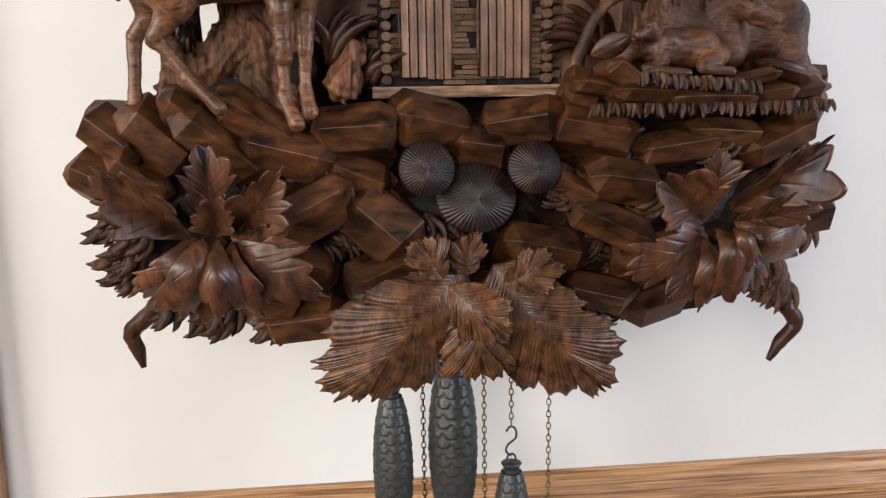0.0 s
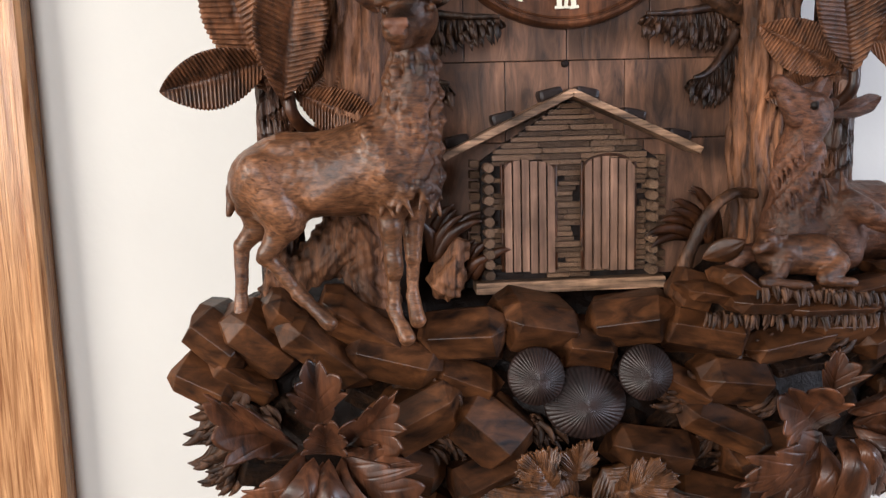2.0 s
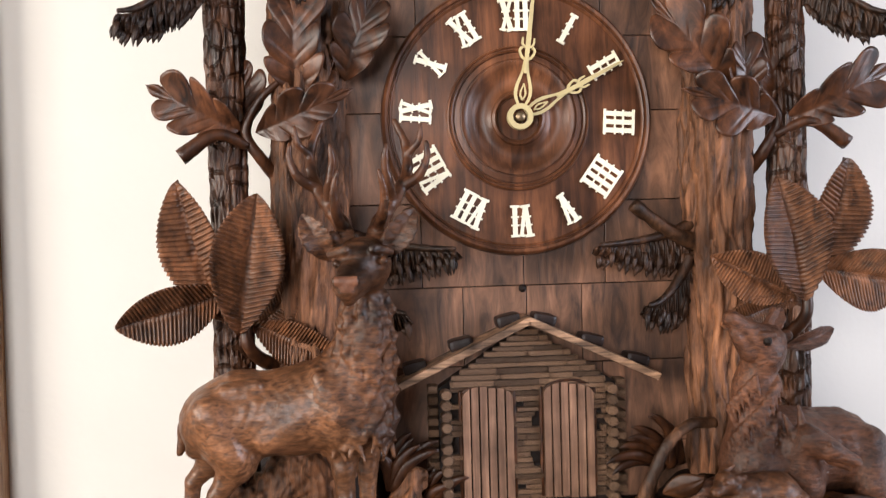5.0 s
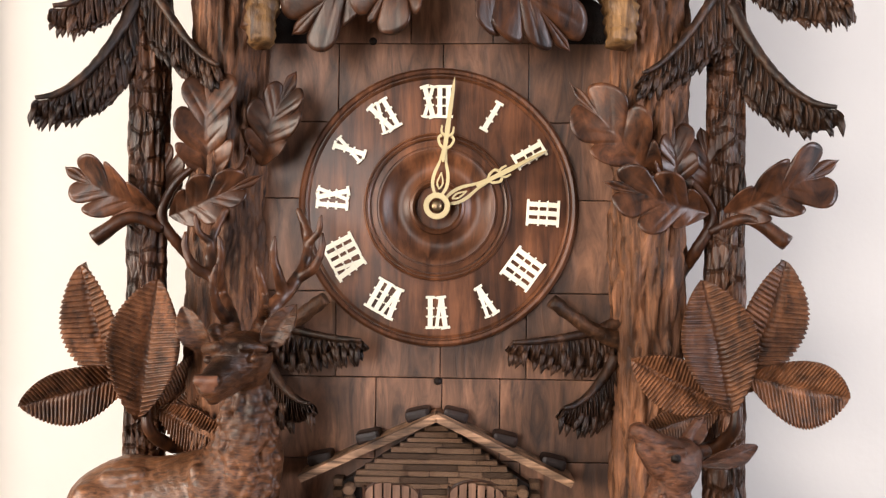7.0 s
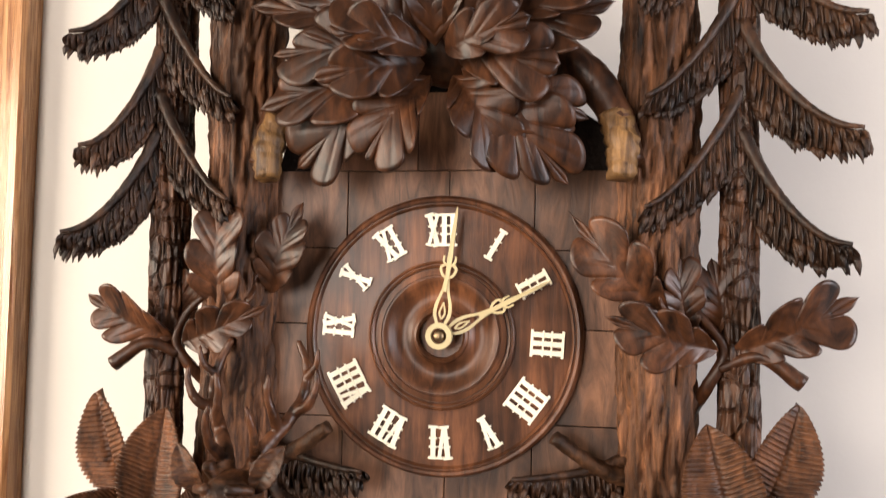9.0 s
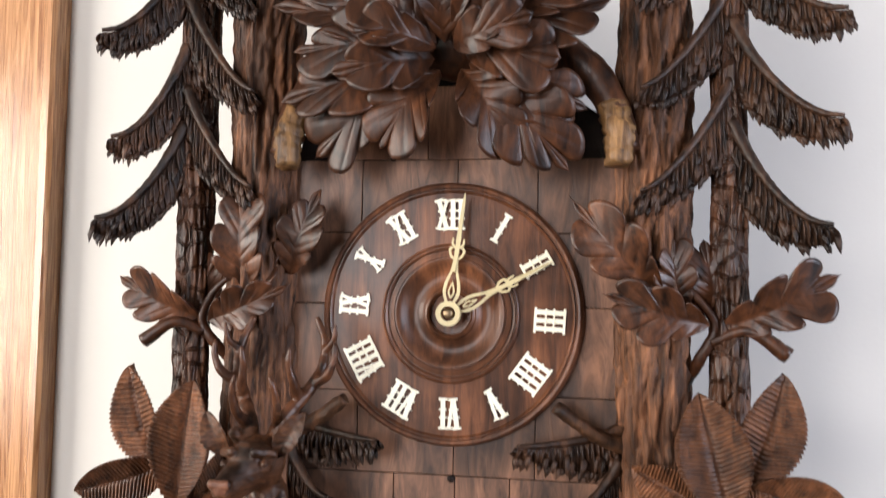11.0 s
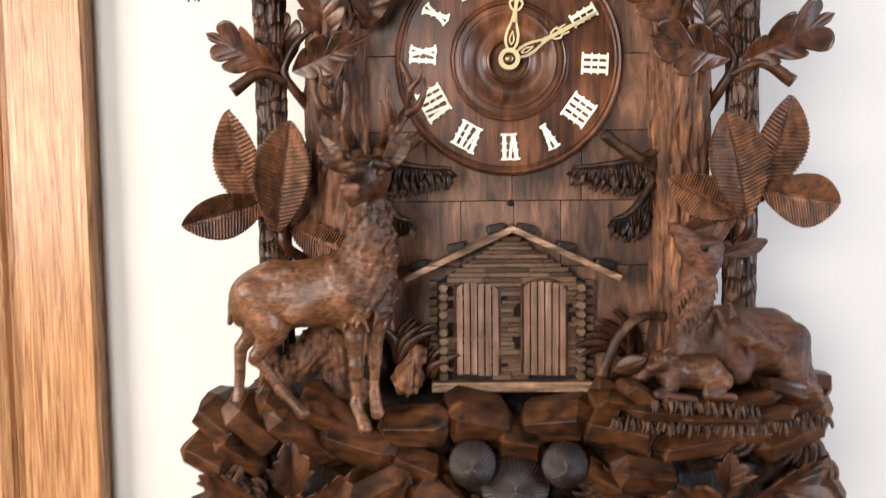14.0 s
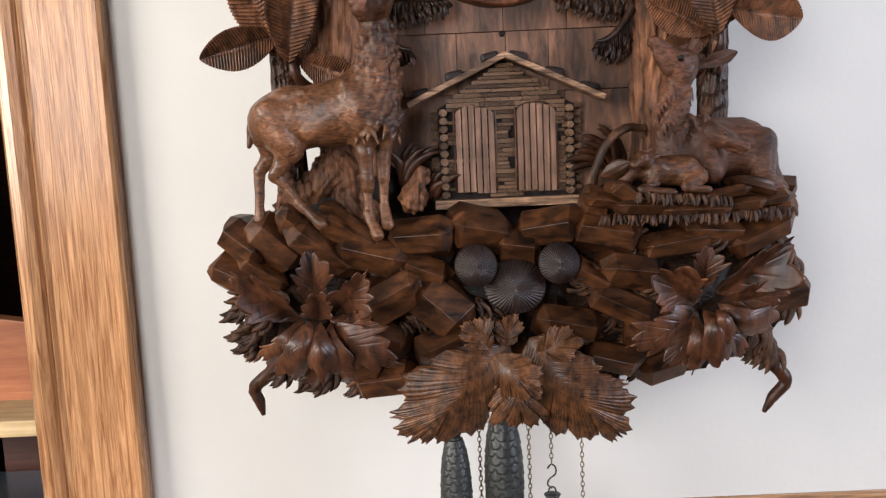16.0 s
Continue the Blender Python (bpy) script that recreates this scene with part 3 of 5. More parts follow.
# dial
prof = [(0.0, -0.004), (0.021, -0.006), (0.0215, -0.0125), (0.0235, -0.0145), (0.026, -0.0130), (0.0268, -0.0105), (0.030, -0.0080), (0.034, -0.0062), (0.038, -0.0058), (0.042, -0.0066), (0.046, -0.0088), (0.050, -0.0120), (0.053, -0.0138), (0.0555, -0.0142), (0.0560, -0.0120),
        (0.0575, -0.0118), (0.0580, -0.0128), (0.0630, -0.0118), (0.0635, -0.0105), (0.0642, -0.0105), (0.0648, -0.0130), (0.0664, -0.0142), (0.0672, -0.0125), (0.0680, -0.0125), (0.0690, -0.0142), (0.0705, -0.0130), (0.0712, -0.0098), (0.0735, -0.0095), (0.1215, -0.0088), (0.1235, -0.0086), (0.1242, -0.0105), (0.1258, -0.0118), (0.1266, -0.0100), (0.1274, -0.0100), (0.1285, -0.0130),
        (0.1310, -0.0138), (0.1330, -0.0120), (0.1345, -0.0070), (0.135, 0.0)]
dial = grid_part("dial", *lathe(prof, (CX, -0.2055, CZ), 128), DIAL, clock, "turned round wooden dial with concentric mouldings")
dial.data.set_sharp_from_angle(angle=radians(32))


def bar(bm, a, b, w, y, h=0.0022):
    """A flat bar in the dial's plane from a to b."""
    a, b = Vector(a), Vector(b)
    d = (b - a)
    L = d.length
    ang = math.atan2(d.y, d.x)
    m = Matrix.Translation((a.x, y, a.y)) @ Matrix.Rotation(-ang, 4, "Y")
    box(bm, (0, -h, -w / 2), (L, 0, w / 2), 0.0003, m)


def stroke(bm, a, b, w, y):
    """A numeral's stroke with flared ends and two pairs of small spurs."""
    a, b = Vector(a), Vector(b)
    d = (b - a).normalized()
    p = Vector((-d.y, d.x))
    bar(bm, a, b, w, y)
    for k, q in enumerate((a, b)):
        bar(bm, q - p * w * 0.95, q + p * w * 0.95, w * 0.55, y - 0.0001 * (k + 1))
    for t in (0.36, 0.64):
        q = a.lerp(b, t)
        bar(bm, q - p * w * 0.85, q + p * w * 0.85, w * 0.38, y - 0.00035)


# each numeral was set by hand, a few degrees off its hour
SHIFT = (0.4, 0.0, 3.0, 5.5, 2.6, -0.4, -0.8, 1.6, 4.2, 2.5, -0.6, -0.6)


def numeral(text, hour):
    bm = bmesh.new()
    h = 0.0145
    wd = {"I": 0.0082, "V": 0.0125, "X": 0.0130}
    total = sum(wd[c] for c in text)
    x = -total / 2
    for i, c in enumerate(text):
        y = -0.2155 - 0.00005 * i
        m = x + wd[c] / 2
        if c == "I":
            stroke(bm, (m, -h), (m, h), 0.0047, y)
        elif c == "V":
            stroke(bm, (m - 0.0042, h), (m, -h), 0.0048, y)
            stroke(bm, (m + 0.0042, h), (m + 0.0005, -h), 0.0034, y - 0.0004)
        else:
            stroke(bm, (m - 0.0042, h), (m + 0.0042, -h), 0.0048, y)
            stroke(bm, (m + 0.0042, h), (m - 0.0042, -h), 0.0034, y - 0.0004)
        x += wd[c]
    # thin bridges tie the strokes of one numeral together
    if len(text) > 1:
        for z in (-h * 0.97, h * 0.97):
            bar(bm, (-total / 2 + 0.003, z), (total / 2 - 0.003, z), 0.0016, -0.2152)
    a = math.radians(90 - 30 * hour - SHIFT[hour - 1])
    bmesh.ops.transform(bm, matrix=Matrix.Translation((CX + 0.1010 * math.cos(a), 0, CZ + 0.1010 * math.sin(a))) @ Matrix.Rotation(a - math.pi / 2, 4, "Y").inverted(), verts=bm.verts)
    return part("numeral", bm, BONE, dial, "fretted bone roman numeral")


for hour, text in enumerate(("I", "II", "III", "IIII", "V", "VI", "VII", "VIII", "IX", "X", "XI", "XII"), 1):
    numeral(text, hour)


def pointer(name, angle, length, wide, y):
    """A fretted serpentine pointer: ring, pierced loop, scrolls and a slim blade."""
    bm = bmesh.new()
    pieces = []

    def flat_line(pts, ws, k):
        c = spline([(p[0], 0, p[1]) for p in pts], 16)
        w = 0.78 * np.interp(np.linspace(0, 1, 16), np.linspace(0, 1, len(ws)), ws)
        t = np.gradient(c, axis=0)
        t /= np.linalg.norm(t, axis=1)[:, None]
        s = np.stack([-t[:, 2], 0 * t[:, 0], t[:, 0]], -1)
        A, B = c - s * w[:, None] / 2, c + s * w[:, None] / 2
        up = np.array([0, -0.0016 - 0.0002 * k, 0])
        P = np.concatenate([A, B, A + up, B + up])
        n = 16
        F = []
        for i in range(n - 1):
            F += [[2 * n + i, 2 * n + i + 1, 3 * n + i + 1, 3 * n + i], [i, n + i, n + i + 1, i + 1], [i, i + 1, 2 * n + i + 1, 2 * n + i], [n + i, 3 * n + i, 3 * n + i + 1, n + i + 1]]
        pieces.append((P, F))
    w = wide
    for s in (-1, 1):
        flat_line([(s * 0.003, 0.010), (s * 0.008 * w, 0.020), (s * 0.0075 * w, 0.030), (s * 0.0035 * w, 0.042), (s * 0.0012, 0.055)], [0.003, 0.0042, 0.004, 0.003, 0.0028], 0 if s < 0 else 1)
        flat_line([(0, 0.016), (s * 0.003 * w, 0.022), (0, 0.032)], [0.002, 0.0022, 0.0015], 2 if s < 0 else 3)
        flat_line([(s * 0.001, 0.055), (s * 0.006 * w, 0.058), (s * 0.0085 * w, 0.064), (s * 0.0055 * w, 0.067)], [0.0035, 0.003, 0.003, 0.0035], 4 if s < 0 else 5)
        flat_line([(s * 0.001, 0.066), (s * 0.006 * w, 0.070), (s * 0.0065 * w, 0.076)], [0.003, 0.0028, 0.002], 6 if s < 0 else 7)
    flat_line([(0, 0.042), (0, 0.06), (0, 0.075), (0, 0.085)], [0.003, 0.0052, 0.0062, 0.0048], 8)
    flat_line([(0, 0.084), (0, 0.095), (0.0, length * 0.93), (0, length)], [0.0048, 0.0058 * min(w, 1), 0.0034, 0.0004], 9)
    a = np.linspace(0, 2 * np.pi, 40, endpoint=False)
    for i in range(1):
        ring = [(0.0125, 0), (0.0125, -0.003), (0.0075, -0.003), (0.0075, 0)]
        P = np.array([[r * math.cos(t), yy, r * math.sin(t)] for r, yy in ring for t in a])
        F = [[k * 40 + j, k * 40 + (j + 1) % 40, ((k + 1) % 4) * 40 + (j + 1) % 40, ((k + 1) % 4) * 40 + j] for k in range(4) for j in range(40)]
        pieces.append((P, F))
    P, F = joined_any(pieces)
    r = np.array(Matrix.Rotation(radians(angle), 3, "Y"))
    P = P @ r.T + np.array([CX, y, CZ])
    return grid_part(name, P, F, POINTER, dial, "fretted pale bone clock pointer", False)


pointer("minute_pointer", 7.4, 0.123, 0.86, -0.2285)
pointer("hour_pointer", 62.6, 0.117, 0.72, -0.2235)
arbor = grid_part("arbor", *lathe([(0.0, -0.026), (0.004, -0.026), (0.0052, -0.024), (0.0052, 0.0)], (CX, -0.2055, CZ), 24), CHAIN, dial, "round brass arbor")

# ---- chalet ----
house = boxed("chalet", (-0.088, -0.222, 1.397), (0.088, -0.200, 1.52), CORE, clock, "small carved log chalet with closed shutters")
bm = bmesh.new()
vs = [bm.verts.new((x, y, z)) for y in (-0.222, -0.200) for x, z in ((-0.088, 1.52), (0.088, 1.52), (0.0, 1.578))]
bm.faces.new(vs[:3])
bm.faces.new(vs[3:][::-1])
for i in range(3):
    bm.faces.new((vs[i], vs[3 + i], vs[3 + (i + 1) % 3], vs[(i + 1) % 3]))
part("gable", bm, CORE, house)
rnd = random.Random(8)


def shared_box(name, lo, hi, mat, parent, me, bevel=0.06):
    """A piece on a shared unit block."""
    o = new(name, me)
    o.parent = parent
    o.matrix_basis = Matrix.Translation([(lo[i] + hi[i]) / 2 for i in range(3)]) @ Matrix.Diagonal([*(hi[i] - lo[i] for i in range(3)), 1])
    return o


def unit_block(name, mat, bevel=0.08):
    bm = bmesh.new()
    box(bm, (-0.5, -0.5, -0.5), (0.5, 0.5, 0.5))
    bmesh.ops.bevel(bm, geom=list(bm.edges), offset=bevel, segments=1, affect="EDGES")
    me = bpy.data.meshes.new(name)
    bm.to_mesh(me)
    bm.free()
    me.materials.append(mat)
    return me


slat_me = unit_block("slat", LOG)
z = 1.404
while z < 1.572:
    h = rnd.uniform(0.0045, 0.0065)
    half = 0.077 if z < 1.525 else max(0.0, 0.082 * (1.578 - z) / 0.055)
    x = -half
    while x < half - 0.004:
        w = min(rnd.uniform(0.018, 0.055), half - x)
        openings = ((-0.067, -0.015), (0.012, 0.065))
        mid = x + w / 2
        if not (z < 1.515 and any(a + 0.004 < mid < b - 0.004 and x > a - 0.012 and x + w < b + 0.012 for a, b in openings)):
            shared_box("slat", (x, -0.2265 - rnd.uniform(0, 0.003), z), (x + w - 0.0006, -0.221, z + h - 0.0007), LOG, house, slat_me)
        x += w
    z += h
bm = bmesh.new()
bmesh.ops.create_cone(bm, cap_ends=True, segments=10, radius1=0.5, radius2=0.46, depth=1.0)
bmesh.ops.rotate(bm, matrix=Matrix.Rotation(radians(90), 3, "X"), verts=bm.verts)
bmesh.ops.bevel(bm, geom=[e for e in bm.edges if e.calc_face_angle(0) > 1.0], offset=0.07, segments=1, affect="EDGES")
end_me = bpy.data.meshes.new("log_end")
bm.to_mesh(end_me)
bm.free()
end_me.materials.append(LOG)
for side in (-1, 1):
    for k in range(11):
        z = 1.409 + k * 0.0106
        o = new("log_end", end_me)
        o.parent = house
        o.matrix_basis = pose(side * 0.0815, -0.229, z, 0, rnd.uniform(-20, 20), 0) @ Matrix.Diagonal((0.0118, 0.014, 0.0104, 1))
        shared_box("side_log", (side * 0.0935 - 0.005, -0.222 + rnd.uniform(-0.001, 0.001), z - 0.0001), (side * 0.0935 + 0.005, -0.204, z + 0.0072), LOG, house, slat_me)
boxed("door_sill", (-0.096, -0.238, 1.391), (0.094, -0.205, 1.4025), LOG, house, "worn timber sill", 0.0012)
for side in (-1, 1):
    ang = math.atan2(0.058, 0.125)
    L = math.hypot(0.127, 0.058)
    bm = bmesh.new()
    m = pose(0, 0, 1.585) @ Matrix.Rotation(ang if side > 0 else math.pi - ang, 4, "Y")
    box(bm, (-0.001, -0.244, -0.0035), (L, -0.2025, 0.0035), 0.0009, m)
    part("roof_board", bm, LOG, house, "weathered sloping roof board")
    for k in range(3):
        t = (0.13, 0.50, 0.86)[k] * L
        x, zz = side * t * math.cos(ang), 1.585 - t * math.sin(ang)
        bm = bmesh.new()
        box(bm, (x - 0.012, -0.228, zz + 0.0010), (x + 0.012, -0.203, zz + 0.0125), 0.0040, pose(x, 0, zz, 0, side * 12, 0) @ Matrix.Translation((-x, 0, -zz)))
        part("roof_stone", bm, MUSH, house, "dark carved roof stone")


def shutter(cx, z0, z1, half, name):
    """A pair of planked shutter leaves with a shared round head."""
    for s, drop in ((-1, 0.0), (1, -0.002)):
        bm = bmesh.new()
        n = 3
        for i in range(n):
            a, b = cx + s * half * i / n, cx + s * half * (i + 1) / n
            a, b = min(a, b), max(a, b)

            def head(x):
                u = min(1, abs(x - cx) / half)
                return z1 - 0.013 * (1 - math.sqrt(max(0, 1 - u ** 3)))
            steps = 5
            y0, y1 = -0.2325 + 0.0008 * (s > 0), -0.224
            xs = [a + 0.0008 + (b - a - 0.0016) * k / steps for k in range(steps + 1)]
            loop = [(xs[0], z0 + drop)] + [(xs[-1], z0 + drop)] + [(x, head(x) + drop) for x in reversed(xs)]
            fr = [bm.verts.new((x, y0 + 0.0004 * (i % 2), zz)) for x, zz in loop]
            bk = [bm.verts.new((x, y1, zz)) for x, zz in loop]
            bm.faces.new(fr)
            bm.faces.new(bk[::-1])
            for k in range(len(loop)):
                bm.faces.new((fr[k], fr[(k + 1) % len(loop)], bk[(k + 1) % len(loop)], bk[k]))
        part("shutter", bm, SHUTTER, house, "tan planked wooden shutter leaf")
    pts = [(cx + half * 1.04 * math.cos(t), 0, z1 - 0.013 + 0.0145 * math.sin(t)) for t in np.linspace(0, math.pi, 9)]
    path = [(pts[0][0], -0.2265, z0)] + [(p[0], -0.2265, p[2]) for p in pts] + [(pts[-1][0], -0.2265, z0)]
    grid_part("shutter_frame", *tube(path, [0.0019, 0.0019], 44, 6), OAK, house, "dark arched shutter frame")


shutter(-0.041, 1.4115, 1.522, 0.0255, "left")
shutter(0.0385, 1.4115, 1.523, 0.0255, "right")


# ---- trees ----
def trunk(name, x, y, w, d, z0, z1, seed, label, chips=0, lean=0.0):
    """A carved tree trunk with deep bark furrows."""
    rr = np.random.RandomState(seed)
    ph = rr.uniform(0, 6.28, 12)
    nz, na = 260, 120

    def f(U, V):
        a = 2 * np.pi * V
        z = z0 + (z1 - z0) * U
        furrow = np.zeros_like(U)
        for k in range(6):
            fr = 5 + 3 * k
            furrow += np.abs(np.sin(fr * a / 2 + 1.6 * np.sin(z * (14 + 5 * k) + ph[k]) + ph[k + 6])) ** 0.5 / 6
        split = np.abs(np.sin(z * 37 + 2.2 * np.sin(2 * a + ph[3]) + ph[1])) ** 0.25
        chip = np.abs(np.sin(150 * z + 3 * np.sin(7 * a) + ph[5])) * np.abs(np.sin(13 * a + 5 * np.sin(40 * z)))
        r = 1 + 0.60 * (furrow - 0.75) + 0.12 * (split - 0.9) + 0.05 * chip + 0.06 * np.sin(9 * z + ph[2])
        return (x + lean * (z - z0) + 0.5 * w * r * np.cos(a), y - 0.5 * d * r * np.sin(a), z)
    P, F = sheet(f, nz, na, closed_v=True)
    top = len(P)
    P = np.vstack([P, [x + lean * (z1 - z0), y, z1], [x, y, z0]])
    F = F[:, ::-1].tolist() + [[top, (nz - 1) * na + (j + 1) % na, (nz - 1) * na + j] for j in range(na)] + [[top + 1, j, (j + 1) % na] for j in range(na)]
    return grid_part(name, P, F, CRACKED if chips else BARK, clock, label)


trunk("tree_trunk", -0.206, -0.212, 0.070, 0.075, 1.37, 2.42, 1, "thick carved trunk with furrowed bark")
trunk("tree_trunk", 0.200, -0.205, 0.067, 0.075, 1.37, 2.42, 2, "thick carved trunk with furrowed bark")
trunk("fir_trunk", -0.284, -0.212, 0.036, 0.04, 1.37, 2.36, 3, "slim carved fir trunk with cracked bark", 1)
trunk("fir_trunk", 0.270, -0.218, 0.034, 0.04, 1.37, 2.36, 4, "slim carved fir trunk with cracked bark", 1)


def fir_branch(x0, z0, x1, z1, y0, y1, seed, size=0.040, fall=1.75):
    """A drooping fir bough with a ragged hanging fringe."""
    rr = np.random.RandomState(seed)
    s = 1 if x1 > x0 else -1
    span, drop = x1 - x0, z1 - z0
    n = 60

    def top(u):
        return x0 + span * u ** 1.08, y0 + (y1 - y0) * u, z0 + drop * (1 - (1 - u) ** fall) * (1.03 - 0.03 * u)

    wide = size
    jag = rr.uniform(-0.16, 0.16, 240)

    def depth(u):
        return wide * (0.28 + 1.30 * np.maximum(0, 1 - u) ** 0.85 * np.minimum(1, 0.45 + 3 * u))

    def f(U, V):
        cx, cy, cz = top(U)
        deep = depth(U) * (1 + np.interp(U, np.linspace(0, 1, 240), jag) * 0.5)
        a = V * 2 * np.pi
        front = np.cos(a)
        v = (1 - np.sin(a)) / 2
        pleat = np.abs(np.sin(11 * U * np.pi + 2.5 * v + seed)) ** 0.6 + 0.45 * np.sin(41 * U * np.pi + 1.5 * v + seed)
        return (cx + s * 0.012 * v * (U - 0.4), cy - front * (0.010 * (1 - 0.55 * v) + 0.0045 * (pleat - 0.6) * np.minimum(1, 3 * v)), cz - deep * v)
    pieces = [sheet(f, 150, 26, closed_v=True)]
    for k in range(int(46 * abs(span) / 0.09)):
        u = rr.uniform(0.02, 0.99)
        cx, cy, cz = top(u)
        st = 0.93 if k % 3 else rr.uniform(0.35, 0.7)
        L = rr.uniform(0.007, 0.013) * (1 if k % 3 else 1.5)
        p = np.array([cx + s * 0.010 * st * (u - 0.4), cy - (0.003 if k % 3 else 0.008), cz - depth(u) * st])
        q = p + np.array([s * rr.uniform(0.001, 0.005), -rr.uniform(0, 0.002), -L])
        pieces.append(tube([p, (p + q) / 2 + np.array([0, -0.0015, 0]), q], [0.0030, 0.0026, 0.0003], 5, 6, 0.0, 0, 0.45))
    ridge = [np.array(top(u)) + np.array([0, -0.006, 0.001]) for u in np.linspace(0, 1, 7)]
    pieces.append(tube(ridge, [0.0070, 0.0056, 0.0046, 0.0040, 0.0034, 0.0030, 0.0020], 34, 9, 0.10, seed))
    P, F = joined_any(pieces)
    return grid_part("fir_branch", P, F, FIR, clock, "drooping carved fir branch with ragged needles")


k = 0
for tier in range(5):
    dz = 0.098 * tier
    grow = 1.0 if tier < 3 else (0.82 if tier == 3 else 0.55)
    for x0, tip, z in ((-0.289, -0.366 + 0.015 * (tier == 1), 1.873 - 0.014 * (tier == 1)), (-0.289, -0.202, 1.906), (0.270, 0.351 + 0.010 * (tier > 0) + 0.004 * (tier > 1), 1.868), (0.270, 0.184, 1.900)):
        inner = abs(tip) < abs(x0)
        k += 1
        fir_branch(x0, z + dz + (0.105 if not inner else 0.110), x0 + (tip - x0) * grow * (1 - 0.07 * ((k * 7) % 3 == 1 and tier > 1)), z + dz, -0.226, -0.268 if not inner else -0.256, k, fall=1.35 if inner else 1.75)


def leaf_part(name, base, tip, width, mat, label="", **kw):
    P, F = leaf(base, tip, width, **kw)
    return grid_part(name, P, F, mat, clock, label)


# ribbed beech-like leaves, in a cluster at each side
BL = dict(ribs=28, relief=0.0037, teeth=0.03, sweep=0.45, bow=0.06, cup=0.30, nu=200, nv=15, thick=0.003)
for base, tip, w, roll, seed in (((-0.288, -0.235, 1.590), (-0.322, -0.276, 1.722), 0.057, 12, 1), ((-0.271, -0.262, 1.583), (-0.250, -0.275, 1.711), 0.067, -4, 2),
                                 ((-0.280, -0.245, 1.622), (-0.379, -0.268, 1.593), 0.053, 16, 3), ((-0.262, -0.235, 1.585), (-0.192, -0.235, 1.642), 0.046, 0, 4), ((-0.262, -0.24, 1.590), (-0.178, -0.25, 1.558), 0.046, -15, 5)):
    leaf_part("ribbed_leaf", base, tip, w, BEECH, label="brown carved leaf with close ribs", roll=roll, seed=seed, **BL)
for base, tip, w, roll, seed in (((0.265, -0.262, 1.597), (0.236, -0.270, 1.715), 0.067, 5, 6), ((0.276, -0.24, 1.606), (0.313, -0.260, 1.733), 0.060, -8, 7),
                                 ((0.280, -0.25, 1.628), (0.369, -0.260, 1.611), 0.063, -12, 8), ((0.262, -0.245, 1.600), (0.178, -0.25, 1.642), 0.050, 10, 9), ((0.260, -0.24, 1.596), (0.188, -0.245, 1.574), 0.042, 10, 10)):
    leaf_part("ribbed_leaf", base, tip, w, BEECH, label="brown carved leaf with close ribs", roll=roll, seed=seed, **BL)
grid_part("leaf_stem", *tube([(-0.268, -0.250, 1.592), (-0.264, -0.25, 1.570), (-0.248, -0.23, 1.552), (-0.222, -0.20, 1.548)], [0.005, 0.006, 0.007, 0.007], 24, 10, 0.06), LEAF, clock)
grid_part("leaf_stem", *tube([(0.272, -0.252, 1.604), (0.270, -0.25, 1.580), (0.258, -0.23, 1.560), (0.232, -0.20, 1.545)], [0.005, 0.006, 0.007, 0.007], 24, 10, 0.06), LEAF, clock)

# oak sprays
def frond_part(name, base, tip, width, mat, label="", **kw):
    P, F = frond(base, tip, width, **kw)
    return grid_part(name, P, F, mat, clock, label)


OL = dict(lobes=4, late=True, taper=3.5, notch=0.52, open_angle=52, bow=0.10, cup=0.25, curl=0.06, bulge=0.0065, inner=1.4, groove=0.0009, thick=0.0035)
for n, (base, tip, w, roll) in enumerate((((-0.264, -0.230, 1.771), (-0.351, -0.250, 1.813), 0.066, 14), ((-0.266, -0.205, 1.775), (-0.274, -0.218, 1.850), 0.058, 0), ((-0.216, -0.236, 1.795), (-0.212, -0.256, 1.914), 0.080, 4),
                                          ((-0.258, -0.238, 1.768), (-0.162, -0.258, 1.806), 0.058, -14), ((-0.172, -0.225, 1.815), (-0.136, -0.245, 1.906), 0.066, 8), ((-0.235, -0.222, 1.775), (-0.180, -0.242, 1.838), 0.056, 12),
                                          ((0.258, -0.232, 1.772), (0.363, -0.256, 1.824), 0.072, -10), ((0.260, -0.212, 1.775), (0.246, -0.228, 1.858), 0.062, 0), ((0.254, -0.238, 1.775), (0.150, -0.256, 1.803), 0.064, 8),
                                          ((0.212, -0.236, 1.795), (0.117, -0.252, 1.897), 0.068, 12), ((0.222, -0.230, 1.782), (0.212, -0.246, 1.862), 0.052, -5), ((0.236, -0.226, 1.775), (0.174, -0.246, 1.842), 0.050, -14))):
    frond_part("oak_leaf", base, tip, w, OAK, "dark polished carved oak leaf", roll=roll, seed=n, **OL)
